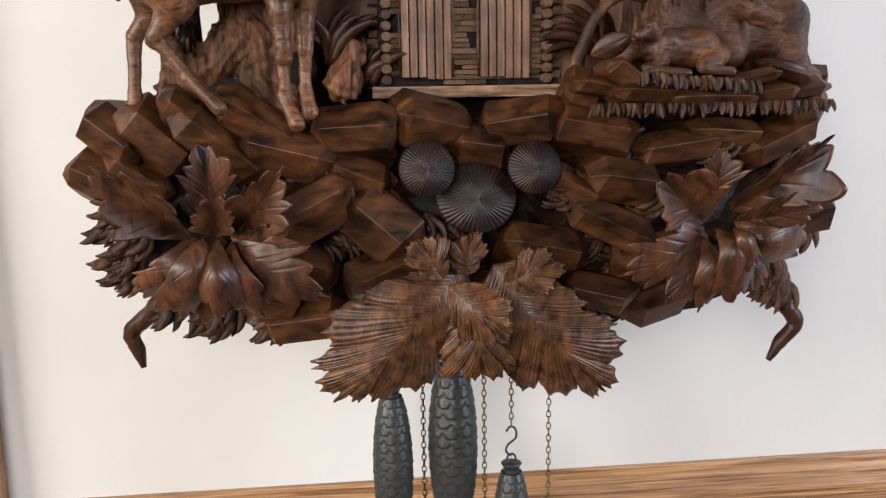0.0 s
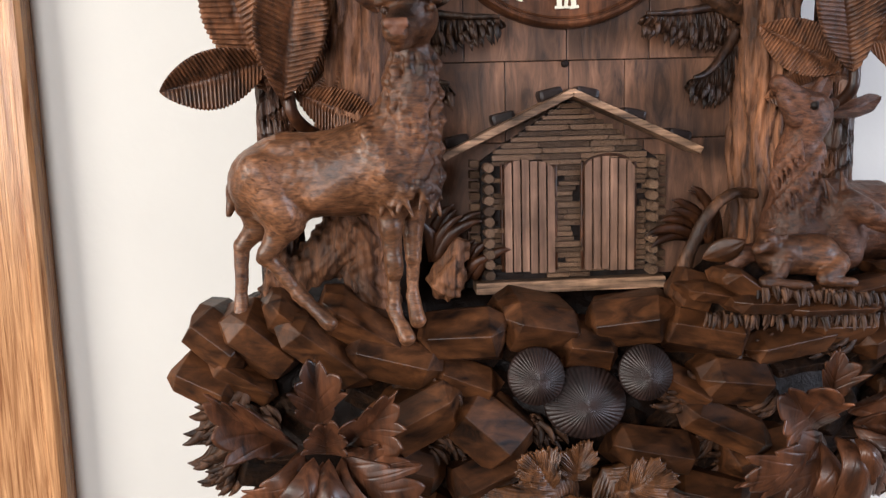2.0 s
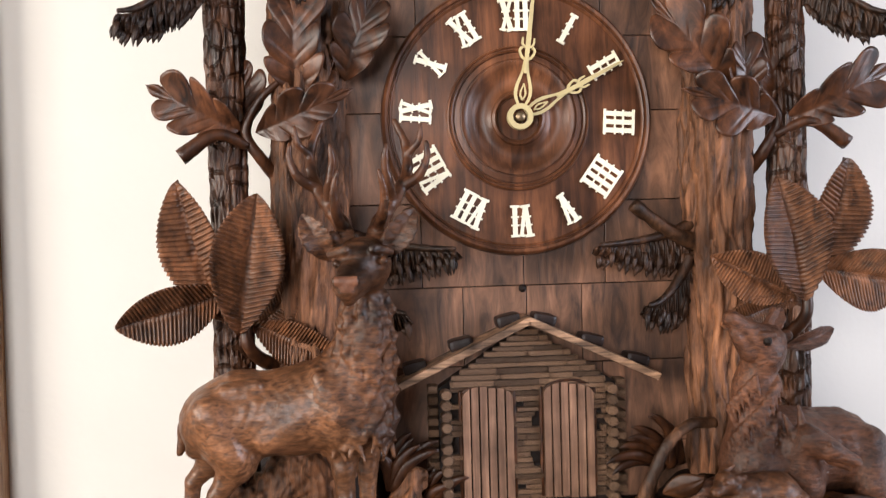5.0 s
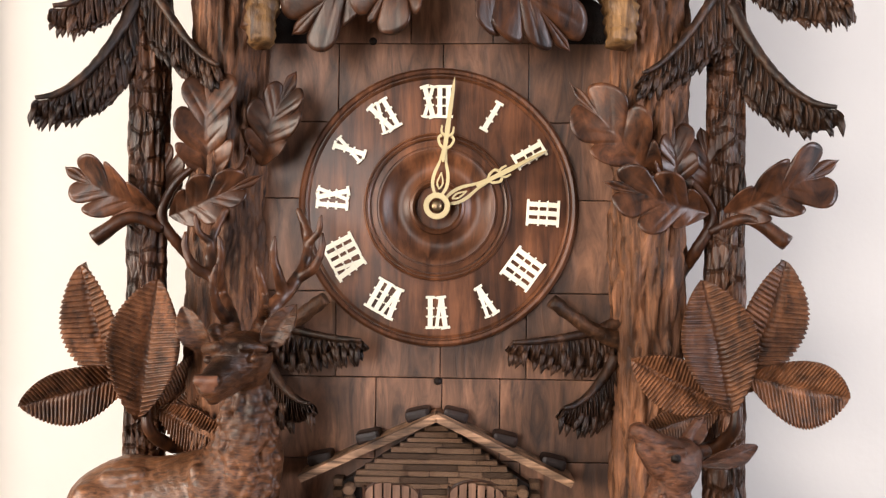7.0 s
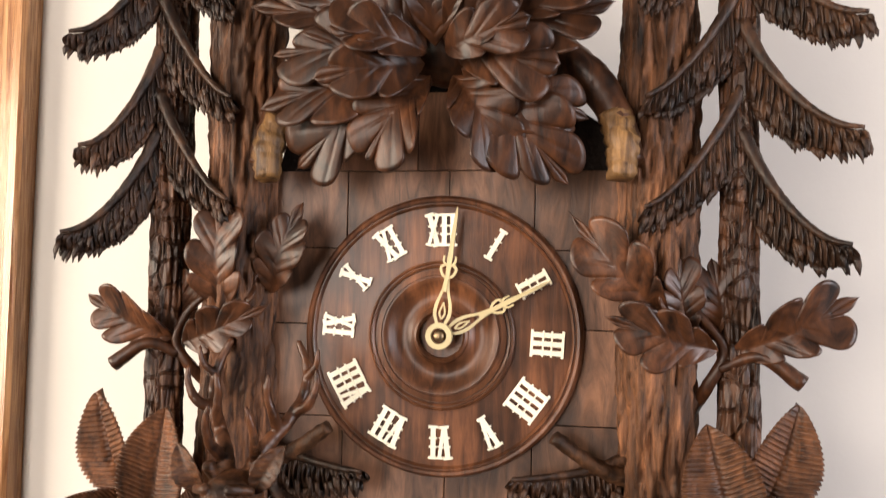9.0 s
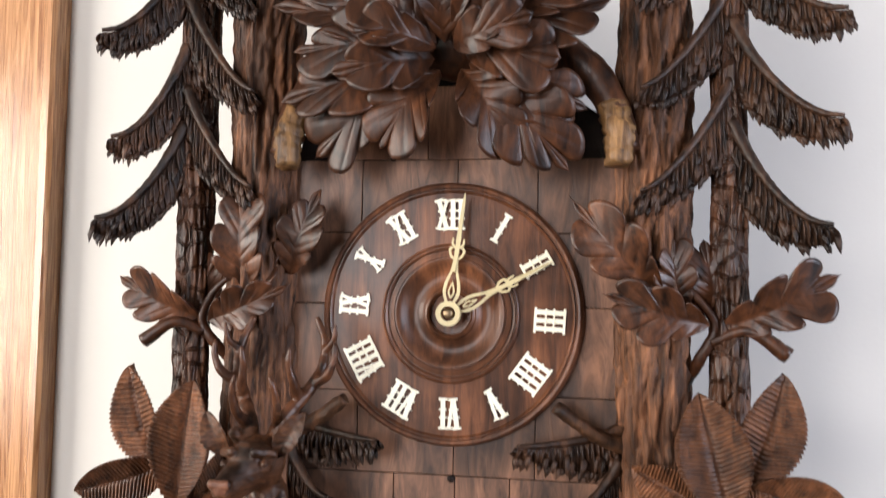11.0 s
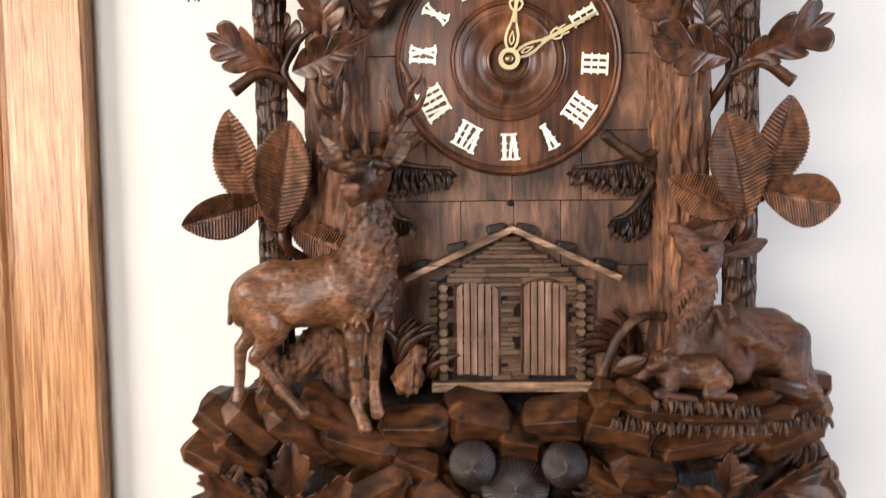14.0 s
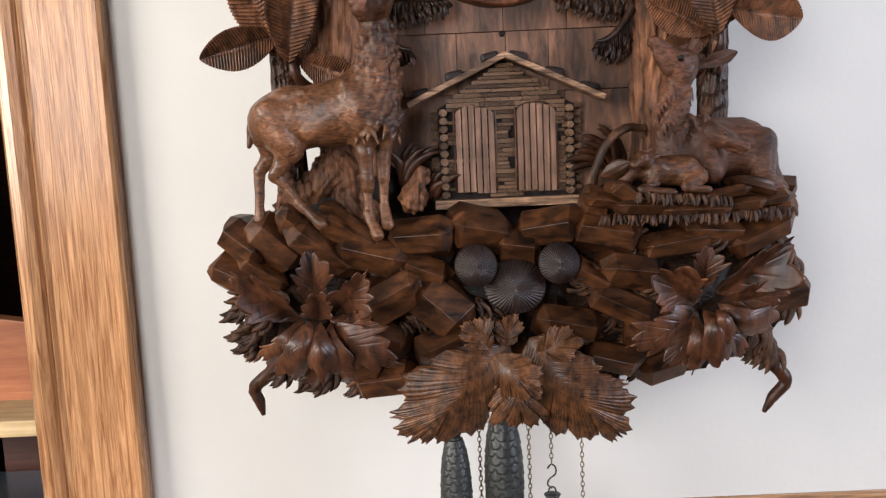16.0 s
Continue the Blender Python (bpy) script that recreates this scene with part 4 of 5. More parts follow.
for s, pts, stub in ((-1, [(-0.233, -0.205, 1.722), (-0.250, -0.225, 1.745), (-0.264, -0.23, 1.770), (-0.250, -0.235, 1.800), (-0.222, -0.235, 1.825)], [(-0.262, -0.23, 1.758), (-0.29, -0.24, 1.768), (-0.322, -0.245, 1.747)]),
                     (1, [(0.232, -0.205, 1.722), (0.243, -0.225, 1.745), (0.256, -0.23, 1.775), (0.240, -0.235, 1.800), (0.215, -0.235, 1.825)], [(0.252, -0.23, 1.760), (0.285, -0.24, 1.772), (0.319, -0.245, 1.750)])):
    P, F = joined_any([tube(pts, [0.007, 0.006, 0.005, 0.004, 0.003], 28, 10, 0.06), tube(stub, [0.005, 0.006, 0.008], 18, 10, 0.05)])
    grid_part("oak_twig", P, F, LEAF, clock, "bent carved oak twig with a cut stub")

# sawn stubs and fringed fronds beside the dial
for s in (-1, 1):
    grid_part("branch_stub", *tube([(s * 0.175, -0.215, 1.655), (s * 0.145, -0.225, 1.667), (s * 0.106, -0.235, 1.694)], [0.009, 0.0075, 0.0065], 22, 10, 0.14, 5 + s), FERN, clock, "sawn carved branch stub")
    fir_branch(s * 0.172, 1.672, s * 0.070, 1.655, -0.205, -0.24, 60 + s, 0.028)
    fir_branch(s * 0.168, 1.640, s * 0.118, 1.595, -0.21, -0.235, 70 + s, 0.032)

# ---- crown ----
for s in (-1, 1):
    grid_part("gable_log", *tube([(0.0, -0.225, 2.090), (s * 0.07, -0.23, 2.068), (s * 0.13, -0.24, 2.028), (s * 0.158, -0.25, 1.985), (s * 0.172, -0.255, 1.940)], [0.022, 0.020, 0.018, 0.016, 0.013], 40, 14, 0.06, 9 + s), LEAF, clock, "thick carved gable branch with a sawn end")
bm = bmesh.new()
ends = [[bm.verts.new((x, y, z)) for x, z in ((-0.172, 1.955), (0.172, 1.955), (0.166, 1.975), (0.0, 2.085), (-0.166, 1.975))] for y in (-0.198, -0.004)]
bm.faces.new(ends[0])
bm.faces.new(ends[1][::-1])
for i in range(5):
    bm.faces.new((ends[0][i], ends[1][i], ends[1][(i + 1) % 5], ends[0][(i + 1) % 5]))
part("case_gable", bm, CORE, clock)
heart = Body(0.02)
heart.limb((-0.09, -0.225, 2.055), (0.09, -0.225, 2.055), 0.030, 0.030)
heart.limb((0.0, -0.235, 2.05), (0.0, -0.230, 2.10), 0.028, 0.04)
grid_part("crown_core", *heart.mesh(0.004, 0.0010, 300), LEAF, clock, "dark carved wood between the crown leaves")
CL = dict(late=True, taper=3.0, notch=0.38, open_angle=46, bulge=0.0075, inner=1.3, groove=0.0010, thick=0.004, per=30)
rnd = random.Random(21)
for n, (bx, bz, x, z, w, y, bow, lobes) in enumerate(((-0.02, 2.050, -0.178, 2.088, 0.078, -0.285, 0.10, 4), (-0.015, 2.040, -0.148, 2.036, 0.084, -0.300, 0.14, 4), (-0.010, 2.032, -0.104, 2.008, 0.070, -0.315, 0.16, 3), (-0.012, 2.022, -0.166, 1.990, 0.092, -0.282, 0.10, 4), (-0.03, 2.020, -0.136, 1.936, 0.088, -0.268, 0.12, 4),
                                                      (-0.006, 2.024, -0.062, 1.940, 0.080, -0.285, 0.16, 4), (0.010, 2.024, 0.064, 1.938, 0.074, -0.285, 0.16, 4), (0.026, 2.022, 0.118, 1.920, 0.086, -0.270, 0.12, 4), (0.015, 2.028, 0.134, 1.980, 0.084, -0.275, 0.12, 4), (0.012, 2.038, 0.106, 2.020, 0.074, -0.308, 0.16, 3), (0.02, 2.050, 0.156, 2.078, 0.084, -0.285, 0.10, 4),
                                                      (-0.01, 2.045, -0.140, 2.142, 0.100, -0.280, 0.10, 5), (-0.008, 2.048, -0.072, 2.190, 0.100, -0.280, 0.10, 5), (0.002, 2.048, 0.005, 2.205, 0.100, -0.280, 0.10, 5), (0.008, 2.048, 0.080, 2.186, 0.100, -0.280, 0.10, 5), (0.012, 2.045, 0.146, 2.136, 0.100, -0.280, 0.10, 5),
                                                      (-0.004, 2.036, -0.078, 2.088, 0.078, -0.325, 0.14, 3), (0.006, 2.036, 0.078, 2.090, 0.078, -0.325, 0.14, 3), (0.0, 2.036, 0.002, 2.118, 0.080, -0.328, 0.14, 3), (-0.004, 2.034, -0.086, 2.050, 0.060, -0.330, 0.16, 3), (0.006, 2.034, 0.084, 2.052, 0.060, -0.330, 0.16, 3))):
    frond_part("crown_leaf", (bx, -0.265 if n < 16 else -0.290, bz), (x, y, z), w, LEAF, "large carved lobed leaf of the crown", lobes=lobes, roll=rnd.uniform(-12, 12), cup=rnd.uniform(0.0, 0.45), curl=rnd.uniform(-0.02, 0.12), bow=bow, seed=40 + n, **CL)
for s in (-1, 1):
    grid_part("sawn_end", *tube([(s * 0.157, -0.252, 1.985), (s * 0.164, -0.258, 1.955), (s * 0.163, -0.262, 1.926)], [0.0150, 0.0155, 0.0125], 18, 12, 0.14, 31 + s), SAWN, clock, "pale split end of the gable branch")

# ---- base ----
# ground mass whose near-black colour stands for shade between the rocks
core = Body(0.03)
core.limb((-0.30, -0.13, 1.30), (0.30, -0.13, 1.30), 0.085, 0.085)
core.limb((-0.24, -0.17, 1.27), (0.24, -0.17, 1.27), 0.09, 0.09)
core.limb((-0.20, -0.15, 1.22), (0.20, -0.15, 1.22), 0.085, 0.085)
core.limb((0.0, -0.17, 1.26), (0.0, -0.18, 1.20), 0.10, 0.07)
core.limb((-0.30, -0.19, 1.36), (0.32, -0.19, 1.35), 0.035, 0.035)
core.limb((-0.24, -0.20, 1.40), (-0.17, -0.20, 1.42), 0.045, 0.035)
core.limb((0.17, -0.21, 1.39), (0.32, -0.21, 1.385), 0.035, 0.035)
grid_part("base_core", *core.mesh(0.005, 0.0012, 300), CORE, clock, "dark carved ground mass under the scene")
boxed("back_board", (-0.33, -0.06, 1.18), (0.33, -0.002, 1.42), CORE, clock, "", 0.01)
rnd = random.Random(33)
seed = 100
# the blocks that stand out along the ground's edge and between the flowers
for x, z, w, h, turn, out in ((-0.342, 1.362, 0.066, 0.052, 38, 0), (-0.307, 1.360, 0.082, 0.056, 44, 0), (-0.270, 1.374, 0.078, 0.036, 42, 0), (-0.243, 1.350, 0.105, 0.044, 40, 0.006), (-0.203, 1.368, 0.105, 0.042, 34, 0), (-0.176, 1.343, 0.095, 0.048, 14, 0.008), (-0.112, 1.360, 0.084, 0.052, -4, 0.006),
                              (-0.362, 1.314, 0.066, 0.048, 26, 0), (-0.330, 1.318, 0.075, 0.036, 34, -0.01), (-0.040, 1.366, 0.082, 0.054, 12, -0.006), (0.006, 1.344, 0.056, 0.044, 4, -0.006), (0.050, 1.366, 0.084, 0.052, -12, -0.006), (0.119, 1.358, 0.084, 0.054, 9, 0.006), (0.205, 1.337, 0.110, 0.038, -6, 0), (0.143, 1.308, 0.078, 0.048, 8, 0.012),
                              (0.138, 1.266, 0.095, 0.040, 26, 0.016), (0.318, 1.346, 0.098, 0.048, -24, 0), (0.255, 1.352, 0.085, 0.038, 4, 0), (-0.158, 1.291, 0.090, 0.056, -26, 0.016), (-0.090, 1.272, 0.078, 0.066, 42, 0.012), (0.066, 1.243, 0.088, 0.044, 10, 0.014), (-0.166, 1.172, 0.090, 0.050, -8, -0.02), (-0.206, 1.190, 0.060, 0.044, 10, -0.008),
                              (0.190, 1.178, 0.070, 0.044, -10, -0.012), (0.352, 1.268, 0.070, 0.050, -8, 0), (0.127, 1.196, 0.074, 0.040, 8, 0.01), (-0.092, 1.226, 0.080, 0.042, -24, 0.012), (-0.175, 1.238, 0.085, 0.044, 20, 0.004), (0.175, 1.232, 0.080, 0.044, -16, 0.006), (0.100, 1.300, 0.060, 0.040, 30, 0.0), (-0.112, 1.318, 0.068, 0.040, 22, 0.0),
                              (0.0, 1.19, 0.12, 0.05, 0, -0.02)):
    seed += 1
    rock(clock, x, -0.222 - 0.045 * math.cos(x * 3.6) - out, z, w, h, 0.080, turn, seed)
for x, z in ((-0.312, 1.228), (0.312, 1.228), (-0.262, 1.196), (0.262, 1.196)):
    rock(clock, x, -0.205, z, 0.075, 0.060, 0.10, 12, int(500 + 1000 * z), MOSS_SHADE)
# rough mossy blocks set back in the gaps, their colour darkened as crevice shade
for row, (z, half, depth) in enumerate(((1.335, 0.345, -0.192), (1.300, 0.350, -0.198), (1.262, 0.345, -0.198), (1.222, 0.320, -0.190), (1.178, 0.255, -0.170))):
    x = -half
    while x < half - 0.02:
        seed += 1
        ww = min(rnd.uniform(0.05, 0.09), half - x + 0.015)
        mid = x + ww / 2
        rock(clock, mid, depth - 0.042 * math.cos(mid * 3.6) + rnd.uniform(-0.010, 0.012), z + rnd.uniform(-0.012, 0.012), ww, rnd.uniform(0.034, 0.050), 0.08, 24 * math.copysign(min(1, abs(mid) * 5), -mid) + rnd.uniform(-26, 26), seed, MOSS_SHADE)
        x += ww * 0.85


def tuft(x, y, z, n, spread, length, lean, seed, mat=None, label="carved grass tuft", width=0.0032, hook=0.25):
    """Curved grass blades that spring from one root."""
    rr = np.random.RandomState(seed)
    pieces = []
    for i in range(n):
        a = math.radians(lean + spread * (i / max(1, n - 1) - 0.5) + rr.uniform(-5, 5))
        L = length * rr.uniform(0.7, 1.1)
        p = np.array([x + rr.uniform(-0.012, 0.012), y + rr.uniform(-0.01, 0.01), z])
        d = np.array([math.sin(a), -0.25, math.cos(a)])
        side = np.array([math.cos(a), 0, -math.sin(a)]) * (1 if a > 0 else -1)
        pieces.append(tube([p, p + d * L * 0.5 - side * L * 0.2 * hook, p + d * L * 0.85 + side * L * 0.4 * hook, p + d * L + side * L * hook], [width, width * 1.2, width * 0.8, 0.0006], 12, 6, 0.0, 0, 0.6))
    P, F = joined_any(pieces)
    return grid_part("grass_tuft", P, F, mat or LEAF, clock, label)


tuft(-0.125, -0.225, 1.425, 8, 50, 0.055, 12, 1, width=0.005)
tuft(-0.105, -0.215, 1.405, 6, 35, 0.05, 22, 2, width=0.005)
tuft(0.142, -0.225, 1.435, 10, 75, 0.058, -42, 3, width=0.005)
for i, (x, z, lean) in enumerate(((-0.350, 1.240, 195), (-0.30, 1.185, 185), (-0.262, 1.172, 180), (-0.205, 1.165, 175), (0.17, 1.175, 175), (0.31, 1.19, 175), (0.352, 1.245, 165), (-0.354, 1.272, 200), (0.356, 1.300, 160), (0.335, 1.18, 170), (-0.35, 1.225, 190), (0.12, 1.165, 185))):
    for tier in range(3):
        tuft(x * (1 - 0.03 * tier), -0.232 - 0.008 * tier, z + 0.010 + 0.016 * tier, 12, 58, 0.033, lean, 20 + 3 * i + tier, FERN, "ragged carved fern fringe", 0.0046, 0.34)
for i in range(46):
    x = rnd.uniform(-0.34, 0.34)
    z = rnd.uniform(1.205, 1.345)
    if (0.18 < abs(x) < 0.31 and z < 1.33) or (abs(x) < 0.09 and (z > 1.27 or z < 1.25)):
        continue
    y = -0.252 - 0.030 * math.cos(x * 3.6) + 0.02 * abs(z - 1.29) / 0.08
    for tier in range(3):
        tuft(x + 0.004 * tier, y - 0.004 * tier, z + 0.009 * tier, 9, 46, 0.024, (118 if x < 0 else 242) + rnd.uniform(-25, 25), 300 + 3 * i + tier, FERN, "dark carved moss tuft", 0.0030)

# mushrooms: ribbed round caps on a slanted face
for x, z, r, seed in ((-0.049, 1.326, 0.0275, 0), (0.054, 1.325, 0.0268, 1), (-0.001, 1.296, 0.0405, 2)):
    def cap(U, V, x=x, z=z, r=r):
        a = 2 * np.pi * V
        rad = r * np.where(U < 0.8, U / 0.8, 1.0 - 0.6 * (U - 0.8) / 0.2)
        rib = 0.0010 * np.abs(np.cos(22 * a)) * np.minimum(1, U * 2) * (U < 0.85)
        h = np.where(U < 0.8, 0.016 * (1 - (U / 0.8) ** 1.7), -0.010 * (U - 0.8) / 0.2) + rib
        px, pz, py = rad * np.cos(a), rad * np.sin(a) * (0.86 if r > 0.03 else 0.98), -h
        return x + px, -0.302 + py + 0.25 * pz + (0.010 if r > 0.03 else 0), z + pz
    P, F = sheet(cap, 22, 264, closed_v=True)
    grid_part("mushroom", P, F, MUSH, clock, "dark carved mushroom cap with radial ribs")

# flower-like clusters of toothed leaves round bulging petals
TL = dict(taper=2.2, lobes=5, notch=0.26, edge="tooth", open_angle=46, bulge=0.0005, groove=0.0008, thick=0.003, per=20)
for n, (base, tip, w, bow, cup, roll) in enumerate((((-0.266, -0.312, 1.268), (-0.340, -0.358, 1.338), 0.066, 0.06, 0.80, 14), ((-0.250, -0.300, 1.280), (-0.250, -0.318, 1.356), 0.056, 0.04, 0.70, 0), ((-0.228, -0.312, 1.268), (-0.178, -0.362, 1.334), 0.066, 0.06, 0.80, -12),
                                                    ((-0.243, -0.330, 1.270), (-0.240, -0.352, 1.304), 0.052, 0.00, 0.85, 0), ((-0.232, -0.322, 1.268), (-0.144, -0.345, 1.214), 0.074, 0.16, -0.25, -12), ((-0.235, -0.318, 1.270), (-0.160, -0.345, 1.262), 0.050, 0.12, 0.10, -6),
                                                    ((0.220, -0.312, 1.264), (0.162, -0.360, 1.316), 0.076, 0.06, 0.80, 10), ((0.242, -0.312, 1.276), (0.322, -0.362, 1.350), 0.078, 0.06, 0.85, -14), ((0.233, -0.298, 1.280), (0.238, -0.312, 1.342), 0.050, 0.03, 0.70, 0),
                                                    ((0.220, -0.320, 1.266), (0.128, -0.345, 1.222), 0.072, 0.14, -0.20, 14), ((0.246, -0.315, 1.268), (0.330, -0.345, 1.290), 0.052, 0.10, 0.20, -10), ((0.222, -0.315, 1.262), (0.172, -0.345, 1.196), 0.050, 0.14, -0.2, 6))):
    frond_part("toothed_leaf", base, tip, w, PETAL, "polished carved leaf with toothed edges", bow=bow, cup=cup, roll=roll, curl=0.04, seed=70 + n, **TL)
PL = dict(taper=2.2, lobes=4, notch=0.22, edge="tooth", open_angle=36, start=0.02, bulge=0.0006, groove=0.0005, thick=0.003, per=20)
for n, (base, tip, w, bow, cup, roll) in enumerate((((-0.262, -0.322, 1.272), (-0.308, -0.338, 1.218), 0.051, 0.25, -0.72, 26), ((-0.252, -0.338, 1.274), (-0.276, -0.362, 1.212), 0.055, 0.33, -0.85, 12), ((-0.240, -0.336, 1.272), (-0.240, -0.366, 1.198), 0.042, 0.33, -0.85, 0), ((-0.230, -0.326, 1.268), (-0.212, -0.352, 1.202), 0.040, 0.28, -0.65, -18), ((-0.246, -0.318, 1.262), (-0.262, -0.340, 1.196), 0.042, 0.25, -0.52, 4),
                                                    ((0.222, -0.334, 1.266), (0.242, -0.364, 1.212), 0.055, 0.35, -0.85, 8), ((0.240, -0.330, 1.272), (0.298, -0.352, 1.240), 0.053, 0.33, -0.78, -16), ((0.214, -0.322, 1.258), (0.214, -0.350, 1.190), 0.040, 0.28, -0.65, 10), ((0.234, -0.346, 1.268), (0.246, -0.370, 1.240), 0.028, 0.38, -0.91, 0), ((0.236, -0.318, 1.258), (0.268, -0.342, 1.202), 0.040, 0.25, -0.65, -10))):
    frond_part("petal_leaf", base, tip, w, PETAL, "bulging polished carved petal leaf", bow=bow, cup=cup, roll=roll, curl=0.30, seed=90 + n, **PL)

# vine leaves at the foot
VL = dict(taper=1.7, notch=0.30, edge="round", open_angle=58, bulge=0.0085, inner=1.0, groove=0.0010, fibre=0.0005, fibres=7, serrate=0.11, thick=0.003, per=44, nv=25, start=0.0)
for n, (base, tip, w, lobes, bow, cup, roll) in enumerate((((-0.014, -0.296, 1.236), (-0.148, -0.296, 1.092), 0.156, 6, 0.14, -0.45, 10), ((0.014, -0.298, 1.230), (0.134, -0.296, 1.088), 0.156, 6, 0.14, -0.45, -10), ((-0.036, -0.318, 1.222), (-0.060, -0.330, 1.264), 0.054, 4, 0.12, -0.3, 0),
                                                           ((-0.016, -0.305, 1.222), (-0.010, -0.318, 1.266), 0.046, 4, 0.12, -0.3, 0), ((-0.034, -0.332, 1.218), (0.024, -0.350, 1.176), 0.080, 5, 0.26, -0.5, -4), ((-0.008, -0.300, 1.205), (0.002, -0.308, 1.118), 0.100, 5, 0.16, -0.4, 0), ((0.020, -0.318, 1.215), (0.068, -0.332, 1.240), 0.062, 4, 0.14, -0.3, 8))):
    frond_part("vine_leaf", base, tip, w, VINE, "broad carved vine leaf with deep veins", lobes=lobes, bow=bow, cup=cup, roll=roll, seed=120 + n, **VL)

grid_part("vine_tip", *tube([(0.022, -0.27, 1.140), (0.040, -0.272, 1.112), (0.050, -0.27, 1.092)], [0.010, 0.008, 0.002], 16, 9, 0.06), LEAF, clock, "pointed carved stem end under the vine leaves")

# curled root hooks
for pts, s in (([(-0.315, -0.22, 1.190), (-0.335, -0.21, 1.172), (-0.357, -0.20, 1.152), (-0.352, -0.20, 1.132), (-0.348, -0.20, 1.112)], 1), ([(0.315, -0.225, 1.185), (0.345, -0.225, 1.165), (0.367, -0.225, 1.138), (0.350, -0.225, 1.115), (0.338, -0.225, 1.094)], 2)):
    grid_part("root_hook", *tube(pts, [0.012, 0.010, 0.009, 0.0075, 0.003], 26, 9, 0.07, s), LEAF, clock, "curled carved root end")

# ---- deer ----
stag = Body(0.012)
B = stag.limb
B((-0.272, -0.285, 1.512), (-0.215, -0.290, 1.520), 0.036, 0.034, 0.02)
B((-0.292, -0.285, 1.512), (-0.268, -0.285, 1.518), 0.026, 0.034, 0.02)
B((-0.215, -0.290, 1.518), (-0.178, -0.295, 1.530), 0.035, 0.040, 0.02)
B((-0.172, -0.300, 1.515), (-0.160, -0.300, 1.560), 0.032, 0.028, 0.02)
B((-0.160, -0.300, 1.560), (-0.155, -0.312, 1.612), 0.028, 0.0185, 0.012)
B((-0.155, -0.310, 1.608), (-0.155, -0.325, 1.634), 0.0165, 0.0150, 0.006)
B((-0.156, -0.332, 1.647), (-0.158, -0.346, 1.648), 0.0235, 0.0205, 0.006)
B((-0.160, -0.347, 1.644), (-0.169, -0.379, 1.632), 0.0165, 0.0112, 0.004)
B((-0.162, -0.345, 1.630), (-0.168, -0.374, 1.622), 0.010, 0.0062, 0.002)
B((-0.170, -0.362, 1.660), (-0.182, -0.351, 1.657), 0.0046, 0.0040, 0.0015)
B((-0.148, -0.364, 1.661), (-0.135, -0.353, 1.658), 0.0046, 0.0040, 0.0015)
B((-0.1780, -0.3600, 1.6490), (-0.1780, -0.3605, 1.6490), 0.0036, 0.0036, 0.0005)
B((-0.1395, -0.3620, 1.6505), (-0.1395, -0.3625, 1.6505), 0.0036, 0.0036, 0.0005)
B((-0.1765, -0.386, 1.6365), (-0.1625, -0.387, 1.6365), 0.0046, 0.0046, 0.0012)
for s in (-1, 1):
    ex = -0.158 + s * 0.016
    B((ex, -0.325, 1.658), (ex + s * 0.008, -0.328, 1.670), 0.005, 0.006, 0.004)
    # antlers: a beam that bows out and back in, with up-curved tines
    for pts, r0, r1 in (([(ex - s * 0.006, -0.322, 1.664), (ex + 0.78 * s * 0.002, -0.312, 1.684), (ex + 0.78 * s * 0.020, -0.296, 1.704), (ex + 0.78 * s * 0.034, -0.282, 1.726), (ex + 0.78 * s * 0.034, -0.272, 1.752), (ex + 0.78 * s * 0.022, -0.268, 1.774)], 0.0080, 0.0030),
                        ([(ex - s * 0.002, -0.318, 1.676), (ex + 0.78 * s * 0.004, -0.336, 1.690), (ex + 0.78 * s * 0.006, -0.346, 1.708), (ex + 0.78 * s * 0.001, -0.350, 1.724)], 0.0054, 0.0018),
                        ([(ex + 0.78 * s * 0.014, -0.300, 1.700), (ex + 0.78 * s * 0.012, -0.312, 1.716), (ex + 0.78 * s * 0.008, -0.318, 1.734), (ex + 0.78 * s * 0.010, -0.320, 1.748)], 0.0052, 0.0018),
                        ([(ex + 0.78 * s * 0.028, -0.290, 1.714), (ex + 0.78 * s * 0.046, -0.296, 1.722), (ex + 0.78 * s * 0.056, -0.298, 1.738), (ex + 0.78 * s * 0.056, -0.298, 1.752)], 0.0052, 0.0018),
                        ([(ex + 0.78 * s * 0.035, -0.276, 1.744), (ex + 0.78 * s * 0.048, -0.282, 1.754), (ex + 0.78 * s * 0.052, -0.284, 1.770)], 0.0036, 0.0012)):
        c = spline(pts, 12)
        for k in range(11):
            B(c[k], c[k + 1], r0 + (r1 - r0) * k / 11, r0 + (r1 - r0) * (k + 1) / 11, 0.002)
# shoulder, ribs and haunch
for k in range(7):
    B((-0.205 - 0.011 * k, -0.3225 + 0.0008 * k, 1.530), (-0.212 - 0.011 * k, -0.3215 + 0.001 * k, 1.500), 0.0035, 0.0030, 0.003)
B((-0.196, -0.325, 1.552), (-0.180, -0.331, 1.520), 0.0065, 0.0080, 0.003)
B((-0.294, -0.318, 1.528), (-0.268, -0.318, 1.486), 0.0080, 0.0090, 0.003)
B((-0.250, -0.312, 1.545), (-0.276, -0.312, 1.540), 0.0060, 0.0080, 0.004)
B((-0.186, -0.322, 1.538), (-0.180, -0.322, 1.505), 0.016, 0.012, 0.006)
B((-0.215, -0.318, 1.512), (-0.240, -0.314, 1.500), 0.010, 0.012, 0.008)
B((-0.288, -0.312, 1.522), (-0.278, -0.314, 1.492), 0.018, 0.013, 0.006)
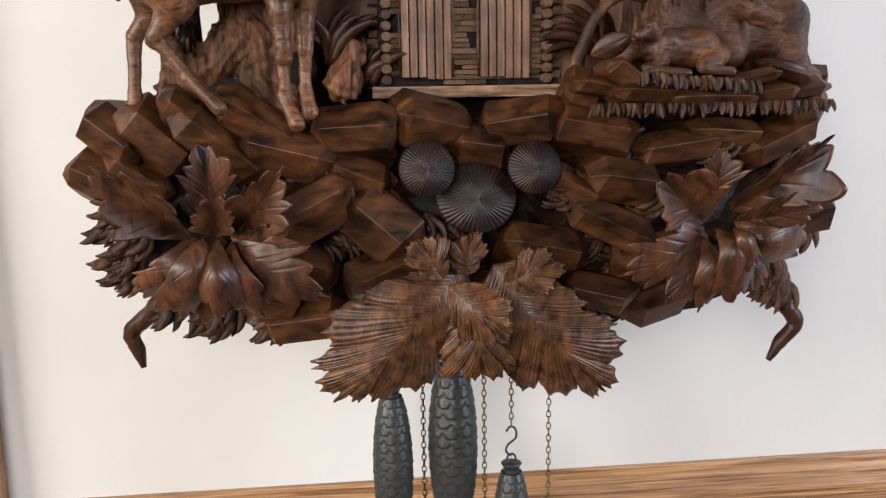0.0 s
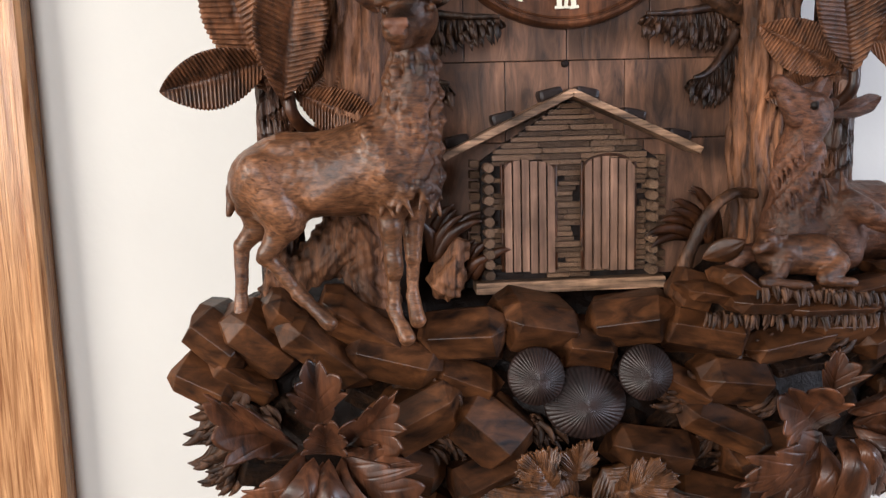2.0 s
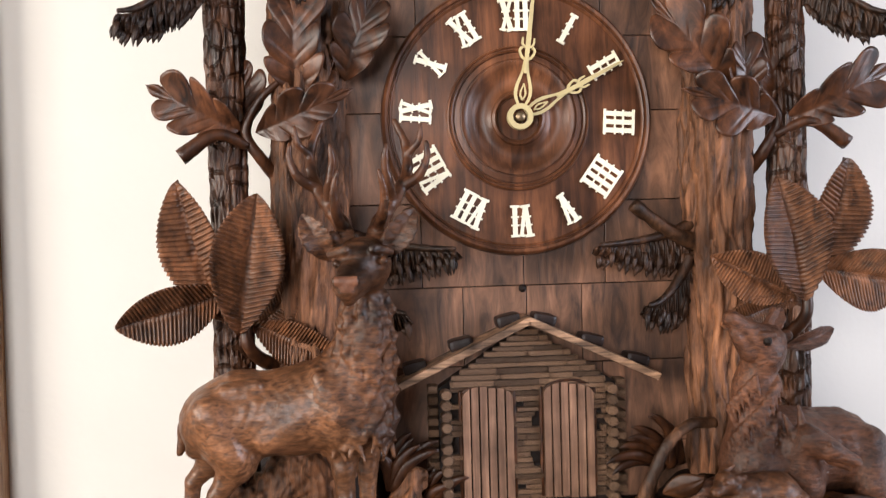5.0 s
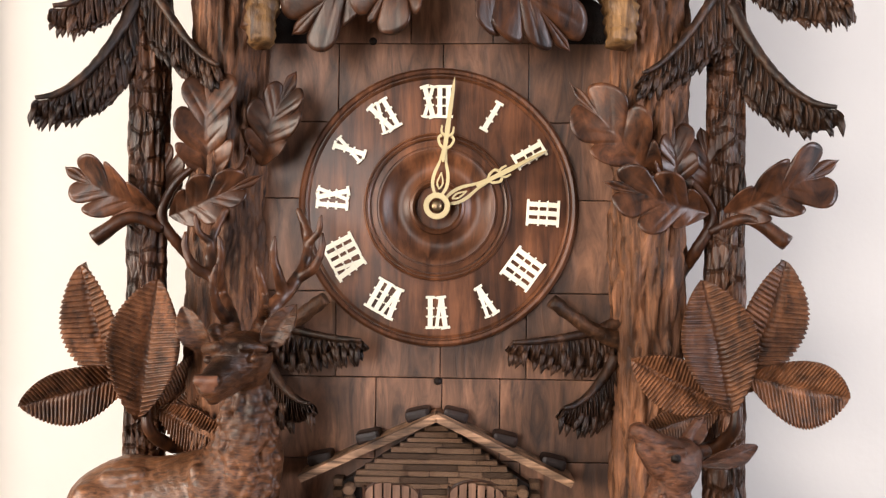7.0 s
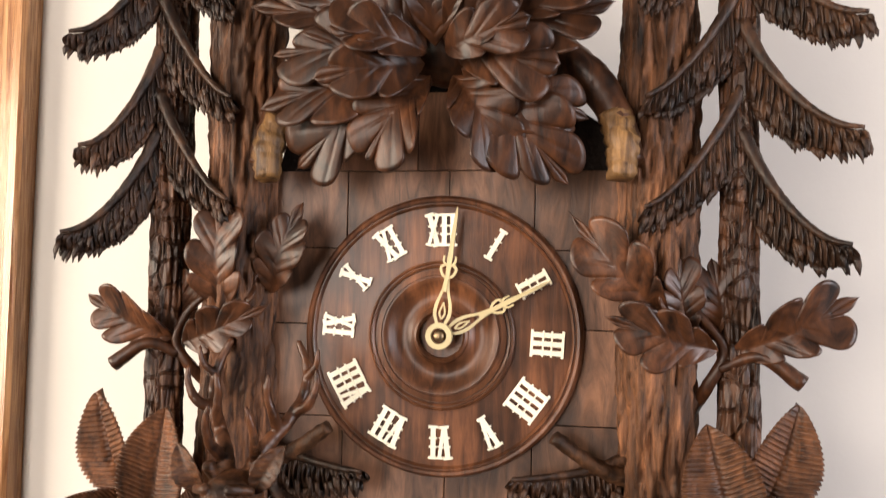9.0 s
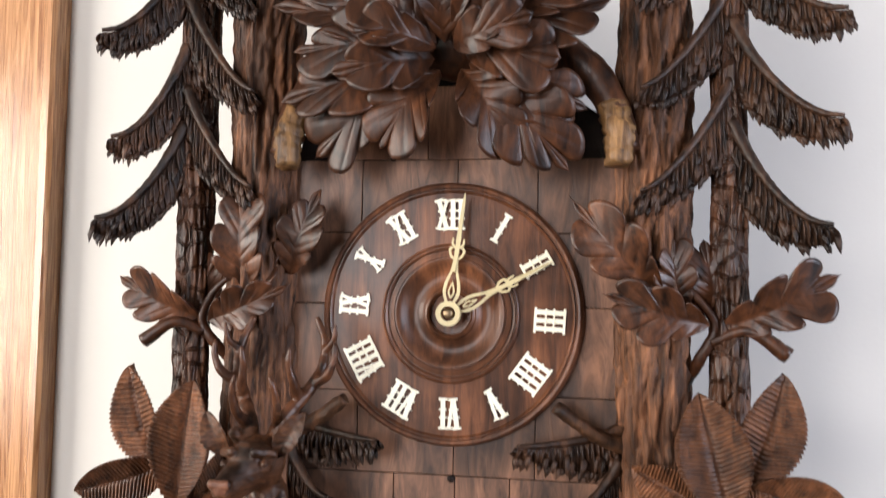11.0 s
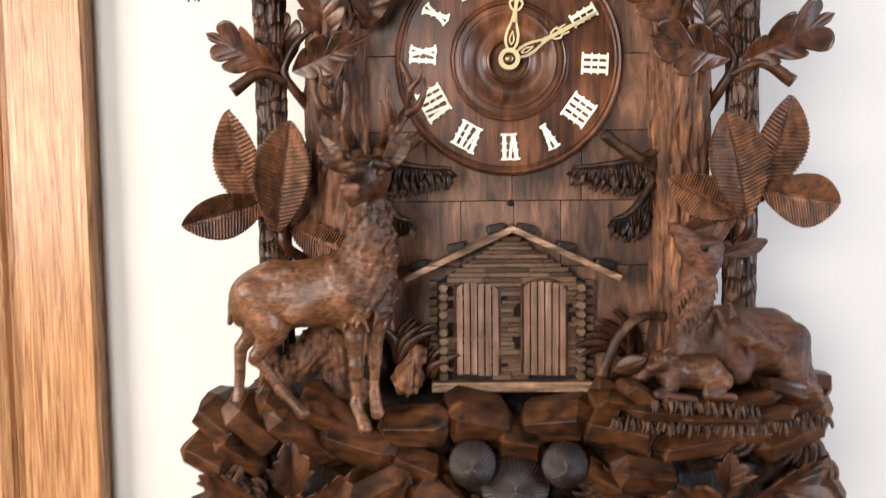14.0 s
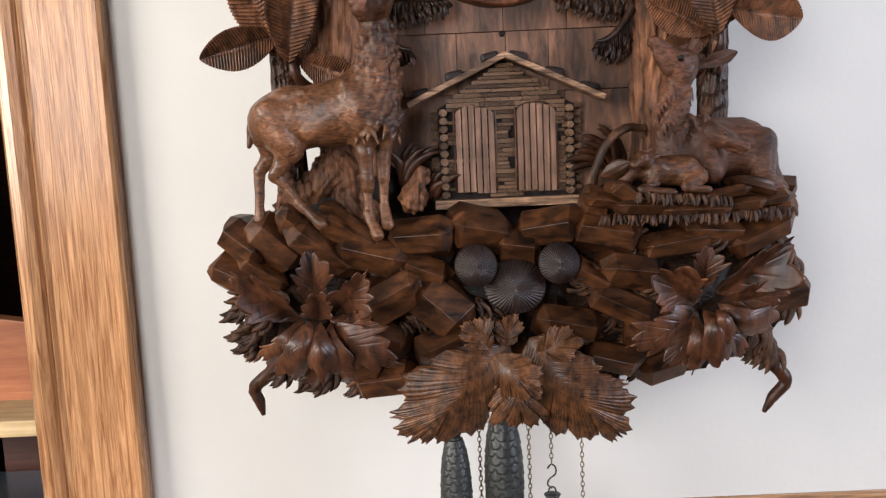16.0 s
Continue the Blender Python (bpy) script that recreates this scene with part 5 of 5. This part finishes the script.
B((-0.300, -0.306, 1.515), (-0.306, -0.300, 1.490), 0.010, 0.008, 0.005)
B((-0.196, -0.312, 1.556), (-0.170, -0.322, 1.560), 0.006, 0.007, 0.004)
# forelegs
B((-0.176, -0.304, 1.510), (-0.178, -0.308, 1.470), 0.0185, 0.0105, 0.010)
B((-0.178, -0.308, 1.470), (-0.177, -0.306, 1.440), 0.0100, 0.0078, 0.004)
B((-0.1765, -0.308, 1.440), (-0.1765, -0.307, 1.430), 0.0088, 0.0080, 0.002)
B((-0.177, -0.305, 1.430), (-0.178, -0.304, 1.398), 0.0062, 0.0054, 0.002)
B((-0.178, -0.305, 1.397), (-0.176, -0.306, 1.391), 0.0070, 0.0066, 0.002)
B((-0.176, -0.307, 1.389), (-0.167, -0.315, 1.371), 0.0058, 0.0078, 0.002)
B((-0.156, -0.280, 1.508), (-0.158, -0.281, 1.462), 0.017, 0.0095, 0.010)
B((-0.158, -0.281, 1.462), (-0.1585, -0.282, 1.438), 0.0088, 0.0078, 0.003)
B((-0.1585, -0.282, 1.438), (-0.160, -0.281, 1.404), 0.0062, 0.0054, 0.002)
B((-0.160, -0.282, 1.402), (-0.156, -0.288, 1.380), 0.0064, 0.0076, 0.002)
# hind legs
B((-0.286, -0.294, 1.512), (-0.270, -0.304, 1.478), 0.031, 0.0175, 0.010)
B((-0.270, -0.304, 1.478), (-0.287, -0.303, 1.450), 0.0145, 0.0085, 0.005)
B((-0.288, -0.303, 1.451), (-0.290, -0.302, 1.446), 0.0085, 0.0080, 0.002)
B((-0.287, -0.302, 1.446), (-0.262, -0.302, 1.412), 0.0072, 0.0058, 0.002)
B((-0.262, -0.302, 1.412), (-0.256, -0.303, 1.406), 0.0070, 0.0068, 0.002)
B((-0.254, -0.304, 1.404), (-0.236, -0.308, 1.386), 0.0056, 0.0074, 0.002)
B((-0.298, -0.268, 1.502), (-0.299, -0.266, 1.470), 0.026, 0.013, 0.010)
B((-0.299, -0.266, 1.470), (-0.316, -0.264, 1.452), 0.0110, 0.0078, 0.004)
B((-0.316, -0.264, 1.451), (-0.319, -0.264, 1.404), 0.0074, 0.0056, 0.002)
B((-0.319, -0.264, 1.402), (-0.320, -0.268, 1.374), 0.0066, 0.0080, 0.002)
B((-0.316, -0.285, 1.505), (-0.322, -0.286, 1.484), 0.007, 0.003, 0.004)
rr = np.random.RandomState(5)
for i in range(10):
    # wavy locks of the mane, in staggered rows
    t = i / 9
    r = 0.0292 - 0.0118 * t
    for k in range(11):
        a = -1.7 + 3.2 * (k + 0.5 * (i % 2)) / 11 + rr.uniform(-0.08, 0.08)
        p = np.array([-0.163 + 0.008 * t + r * math.sin(a), -0.300 - 0.016 * t - r * math.cos(a), 1.515 + 0.105 * t])
        w = (0.0045 if (i + k) % 2 else -0.0045) + rr.uniform(-0.002, 0.002)
        q = p + np.array([w, -0.0022, -rr.uniform(0.011, 0.015)])
        s = q + np.array([-1.6 * w, -0.0012, -rr.uniform(0.016, 0.022)])
        B(p, q, 0.0026, 0.0034, 0.0030)
        B(q, s, 0.0034, 0.0018, 0.0028)
ears = [leaf((-0.182, -0.338, 1.650), (-0.206, -0.340, 1.690), 0.025, ribs=6, relief=0.0008, cup=0.5, nu=36, nv=11, seed=1), leaf((-0.138, -0.338, 1.652), (-0.112, -0.338, 1.693), 0.025, ribs=6, relief=0.0008, cup=0.5, nu=36, nv=11, seed=2)]
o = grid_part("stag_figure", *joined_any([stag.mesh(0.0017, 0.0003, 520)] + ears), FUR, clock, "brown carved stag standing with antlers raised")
o.data.materials.append(NOSE)
o.data.materials.append(OAK)
o.data.materials.append(CORE)
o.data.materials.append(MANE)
for p in o.data.polygons:
    p.material_index = int((p.center - Vector((-0.1695, -0.391, 1.6365))).length < 0.0095 and p.center.y < -0.3885) or 2 * int(p.center.z > 1.676 and not any(abs(p.center.x - e) < 0.019 and p.center.z < 1.703 and p.center.y < -0.328 for e in (-0.200, -0.119)))
    if min((p.center - Vector(e)).length for e in ((-0.1780, -0.3605, 1.6490), (-0.1395, -0.3625, 1.6505))) < 0.0038:
        p.material_index = 4
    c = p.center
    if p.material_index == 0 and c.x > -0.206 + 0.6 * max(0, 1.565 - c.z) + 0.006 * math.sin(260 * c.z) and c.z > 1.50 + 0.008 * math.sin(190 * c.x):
        # the mane and head take a darker wood colour than the flank
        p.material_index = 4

doe = Body(0.012)
B = doe.limb
B((0.236, -0.264, 1.456), (0.292, -0.262, 1.452), 0.036, 0.036, 0.02)
B((0.292, -0.262, 1.450), (0.308, -0.266, 1.440), 0.034, 0.026, 0.02)
B((0.208, -0.272, 1.446), (0.240, -0.268, 1.456), 0.031, 0.034, 0.02)
B((0.200, -0.278, 1.450), (0.203, -0.281, 1.520), 0.0265, 0.0175, 0.015)
B((0.203, -0.281, 1.520), (0.208, -0.285, 1.548), 0.0170, 0.0170, 0.012)
B((0.210, -0.288, 1.552), (0.195, -0.294, 1.568), 0.0180, 0.0140, 0.006)
B((0.195, -0.294, 1.570), (0.174, -0.300, 1.587), 0.0125, 0.0080, 0.004)
B((0.192, -0.296, 1.556), (0.176, -0.302, 1.573), 0.0095, 0.0050, 0.0015)
B((0.215, -0.285, 1.562), (0.205, -0.29, 1.565), 0.017, 0.014, 0.008)
B((0.205, -0.3075, 1.566), (0.205, -0.308, 1.566), 0.0038, 0.0038, 0.0005)
B((0.200, -0.3070, 1.572), (0.211, -0.3050, 1.571), 0.0034, 0.0034, 0.001)
for k in range(26):
    ta, tt = -1.4 + 2.4 * ((k * 7) % 13) / 13, k / 26
    pp = np.array([0.201 + 0.024 * math.sin(ta), -0.280 - 0.024 * math.cos(ta), 1.470 + 0.065 * tt])
    B(pp, pp + np.array([0.003, -0.003, -0.016]), 0.0034, 0.0012, 0.002)
B((0.224, -0.280, 1.563), (0.236, -0.279, 1.567), 0.006, 0.006, 0.004)
B((0.222, -0.268, 1.572), (0.232, -0.265, 1.590), 0.006, 0.003, 0.004)
B((0.190, -0.290, 1.435), (0.145, -0.300, 1.432), 0.013, 0.0085, 0.008)
B((0.145, -0.300, 1.432), (0.118, -0.300, 1.395), 0.0085, 0.007, 0.004)
# thigh, hind leg and hock
B((0.310, -0.284, 1.462), (0.306, -0.296, 1.428), 0.019, 0.016, 0.004)
B((0.304, -0.298, 1.424), (0.330, -0.296, 1.404), 0.011, 0.009, 0.004)
B((0.330, -0.296, 1.404), (0.278, -0.308, 1.404), 0.0085, 0.0070, 0.003)
B((0.322, -0.272, 1.440), (0.336, -0.272, 1.406), 0.010, 0.009, 0.004)
# shoulder blade, ribs and spine
B((0.226, -0.294, 1.470), (0.232, -0.298, 1.440), 0.011, 0.009, 0.004)
for k in range(6):
    B((0.250 + 0.008 * k, -0.296, 1.476 - 0.002 * k), (0.246 + 0.008 * k, -0.297, 1.448), 0.0032, 0.0028, 0.003)
B((0.228, -0.258, 1.490), (0.296, -0.258, 1.486), 0.006, 0.006, 0.006)
# a second young head rests on her flank
B((0.240, -0.310, 1.478), (0.256, -0.318, 1.468), 0.0125, 0.0105, 0.004)
B((0.256, -0.318, 1.468), (0.277, -0.324, 1.458), 0.0090, 0.0052, 0.003)
B((0.258, -0.316, 1.460), (0.273, -0.320, 1.452), 0.0060, 0.0040, 0.0015)
B((0.237, -0.306, 1.484), (0.234, -0.304, 1.506), 0.0052, 0.0016, 0.002)
B((0.228, -0.306, 1.480), (0.220, -0.304, 1.498), 0.0050, 0.0016, 0.002)
B((0.250, -0.3285, 1.476), (0.250, -0.3290, 1.476), 0.0026, 0.0026, 0.0005)
B((0.236, -0.302, 1.466), (0.244, -0.296, 1.430), 0.013, 0.017, 0.008)
o = grid_part("doe_figure", *joined_any([doe.mesh(0.0018, 0.0003, 520), leaf((0.230, -0.286, 1.556), (0.281, -0.282, 1.573), 0.019, ribs=3, relief=0.0006, cup=0.4, nu=36, nv=11, seed=3), leaf((0.222, -0.268, 1.566), (0.240, -0.262, 1.592), 0.016, ribs=3, relief=0.0006, cup=0.4, nu=36, nv=11, seed=4)]), DOE, clock, "dark brown carved doe lying with her head raised")
o.data.materials.append(CORE)
for p in o.data.polygons:
    p.material_index = int((p.center - Vector((0.205, -0.308, 1.566))).length < 0.0044)

fawn = Body(0.006)
B = fawn.limb
B((0.166, -0.322, 1.434), (0.204, -0.322, 1.434), 0.0175, 0.0185, 0.010)
B((0.204, -0.326, 1.432), (0.218, -0.330, 1.426), 0.0175, 0.0120, 0.004)
B((0.168, -0.330, 1.436), (0.163, -0.334, 1.424), 0.0150, 0.0095, 0.003)
B((0.164, -0.334, 1.420), (0.148, -0.342, 1.414), 0.0072, 0.0056, 0.002)
B((0.148, -0.342, 1.414), (0.184, -0.348, 1.410), 0.0050, 0.0042, 0.002)
B((0.214, -0.338, 1.424), (0.200, -0.344, 1.416), 0.0100, 0.0066, 0.002)
B((0.200, -0.345, 1.414), (0.226, -0.346, 1.411), 0.0050, 0.0044, 0.002)
# the head is laid back along the shoulder
B((0.158, -0.330, 1.444), (0.150, -0.338, 1.450), 0.0105, 0.0095, 0.003)
B((0.150, -0.338, 1.450), (0.138, -0.346, 1.444), 0.0085, 0.0050, 0.002)
B((0.156, -0.332, 1.450), (0.170, -0.334, 1.453), 0.0042, 0.0014, 0.002)
B((0.152, -0.328, 1.456), (0.164, -0.324, 1.460), 0.0038, 0.0014, 0.002)
B((0.146, -0.3475, 1.4525), (0.146, -0.348, 1.4525), 0.0020, 0.0020, 0.0004)
grid_part("fawn_figure", *fawn.mesh(0.0013, 0.0002, 560), MANE, clock, "small carved fawn curled up beside the doe")

# the grassy bank under the doe, and the fallen log behind the stag
bank = Body(0.015)
B = bank.limb
B((0.12, -0.27, 1.395), (0.17, -0.25, 1.41), 0.022, 0.022)
B((0.14, -0.285, 1.385), (0.325, -0.265, 1.388), 0.020, 0.018)
B((0.16, -0.31, 1.392), (0.25, -0.31, 1.392), 0.014, 0.014)
grid_part("bank", *bank.mesh(0.003, 0.0014, 260), MOSS_SHADE, clock, "dark carved earth bank")
for k, (x, y, z, w, h, turn) in enumerate(((0.118, -0.305, 1.398, 0.066, 0.020, 10), (0.160, -0.326, 1.391, 0.080, 0.018, 4), (0.212, -0.330, 1.387, 0.085, 0.017, 0), (0.262, -0.320, 1.389, 0.075, 0.018, -5), (0.308, -0.298, 1.394, 0.066, 0.020, -8),
                                            (0.134, -0.318, 1.408, 0.044, 0.022, 32), (0.250, -0.322, 1.404, 0.060, 0.015, -12), (0.290, -0.306, 1.410, 0.055, 0.016, 16), (0.190, -0.318, 1.400, 0.095, 0.014, 2))):
    bm = rock_mesh((w, 0.055, h), 750 + k)
    bmesh.ops.transform(bm, matrix=pose(x, y, z, -6, turn, -40 * (x - 0.21)), verts=bm.verts)
    part("slab", bm, ROCK, clock, "reddish polished carved slab of the bank")
leaf_part("ground_leaf", (0.270, -0.312, 1.422), (0.336, -0.294, 1.399), 0.018, ROCK, label="small smooth carved leaf on the bank", ribs=1, relief=0.0008, teeth=0.0, cup=-0.3, bow=0.12, nu=40, nv=11, seed=1)
leaf_part("ground_leaf", (0.110, -0.292, 1.428), (0.142, -0.312, 1.446), 0.022, ROCK, label="small smooth carved leaf on the bank", ribs=1, relief=0.0008, teeth=0.0, cup=-0.3, bow=0.12, nu=40, nv=11, seed=2)
for x, z, w, h, turn, y in ((0.338, 1.378, 0.048, 0.040, -22, -0.262), (0.345, 1.404, 0.036, 0.030, 10, -0.255), (0.104, 1.398, 0.034, 0.040, 8, -0.280)):
    rock(clock, x, y, z, w, h, 0.06, turn, int(900 + 1000 * x))
# arched root with grass behind it
grid_part("arched_root", *tube([(0.098, -0.265, 1.405), (0.108, -0.272, 1.440), (0.122, -0.276, 1.470), (0.146, -0.272, 1.486), (0.172, -0.262, 1.484)], [0.008, 0.0062, 0.0056, 0.0056, 0.005], 30, 10, 0.12, 6), FERN, clock, "arched carved root")
for i in range(9):
    x = 0.116 + 0.026 * i
    tuft(x, -0.348 + 2.4 * (x - 0.21) ** 2, 1.384, 13, 44, 0.013, 180, 80 + i, FERN, "short carved grass fringe", 0.0020, 0.10)
for i in range(7):
    x = 0.146 + 0.015 * i
    tuft(x, -0.354 + 2.2 * (x - 0.19) ** 2, 1.412 - 0.1 * (x - 0.146), 8, 30, 0.013, 172, 95 + i, FERN, "short carved grass fringe", 0.0019, 0.10)
log = Body(0.012)
log.limb((-0.285, -0.225, 1.400), (-0.215, -0.225, 1.452), 0.020, 0.030)
log.limb((-0.215, -0.225, 1.452), (-0.190, -0.225, 1.390), 0.028, 0.022)
log.limb((-0.125, -0.235, 1.405), (-0.112, -0.235, 1.440), 0.018, 0.010)
log.limb((-0.205, -0.25, 1.46), (-0.202, -0.255, 1.395), 0.008, 0.010)
log.limb((-0.300, -0.24, 1.385), (-0.285, -0.235, 1.445), 0.008, 0.008)
grid_part("fallen_log", *log.mesh(0.0025, 0.0026, 420), BARK, clock, "rough carved fallen log")


# ---- weights and chains ----
def cone_weight(x, y, top, wide, length, label):
    thing = tagged(new("cone_weight"), label, "clock weight", "pine cone weights")

    def f(U, V):
        a = 2 * np.pi * V
        shape = np.clip(np.sin(np.pi * np.clip(0.06 + 0.88 * U, 0, 1)), 0, 1) ** 0.38
        rows, cols = 17, 9
        p = rows * U
        row = np.floor(p)
        fz = p - row
        off = 0.5 * (row % 2)
        fa = np.abs(((cols * V + off) % 1.0) - 0.5) * 2
        scale = (1 - fz) * 0.6 + 0.4 * np.sqrt(np.maximum(0, 1 - fa ** 2))
        edge = np.where(fz < 0.55 * fa ** 2, -0.5, 0.5)
        r = 0.5 * wide * shape * (1 + 0.09 * (scale - 0.5) + 0.035 * edge)
        return x + r * np.cos(a), y + r * np.sin(a), top - length * (1 - U)
    P, F = sheet(f, 170, 96, closed_v=True)
    k = len(P)
    P = np.vstack([P, [x, y, top], [x, y, top - length]])
    F = F.tolist() + [[k, 169 * 96 + j, 169 * 96 + (j + 1) % 96] for j in range(96)] + [[k + 1, (j + 1) % 96, j] for j in range(96)]
    grid_part("cone", P, F, IRON, thing, "black cast iron pine cone")
    grid_part("neck", *tube([(x, y, top - 0.004), (x, y, top + 0.004), (x, y, top + 0.010)], [wide * 0.22, wide * 0.2, wide * 0.27], 12, 20), IRON, thing)
    ring = [(x + 0.005 * math.cos(t), y, top + 0.015 + 0.006 * math.sin(t)) for t in np.linspace(0, 2 * math.pi, 13)]
    grid_part("eyelet", *tube(ring, [0.0012, 0.0012], 26, 8), IRON, thing)
    hook = [(x + 0.0, y, top + 0.019), (x - 0.006, y, top + 0.024), (x - 0.004, y, top + 0.032), (x + 0.005, y, top + 0.040), (x + 0.005, y, top + 0.050), (x - 0.001, y, top + 0.054), (x - 0.006, y, top + 0.048)]
    grid_part("hook", *tube(hook, [0.0013, 0.0013], 34, 8), IRON, thing, "black wire hook")
    return thing


cone_weight(-0.085, -0.20, 1.066, 0.044, 0.17, "black iron pine cone weight hanging beside the chains")
cone_weight(-0.017, -0.20, 1.100, 0.054, 0.19, "thick black iron pine cone weight under the clock")
cone_weight(0.050, -0.20, 0.968, 0.044, 0.17, "black iron pine cone weight on a wire hook, hanging lower")


def chain(x, y, z0, z1):
    thing = tagged(new("chain"), "thin aged brass link chain hanging from the clock", "chain", "clock chains")
    pieces = []
    pitch, k, z = 0.0072, 0, z1
    while z > z0:
        pts = []
        for t in np.linspace(0, 2 * math.pi, 11):
            dx, dz = 0.0024 * math.cos(t), 0.0046 * math.sin(t)
            pts.append((x + dx, y, z + dz) if k % 2 else (x + 0.35 * dx, y + dx, z + dz))
        pieces.append(tube(pts, [0.00075, 0.00075], 14, 5))
        z -= pitch
        k += 1
    P, F = joined_any(pieces)
    grid_part("chain_strand", P, F, CHAIN, thing)
    return thing


for x, z0 in ((-0.050, 0.45), (0.019, 0.45), (0.050, 1.024), (0.093, 0.45), (-0.085, 1.118), (-0.017, 1.146)):
    chain(x, -0.20, z0, 1.20)
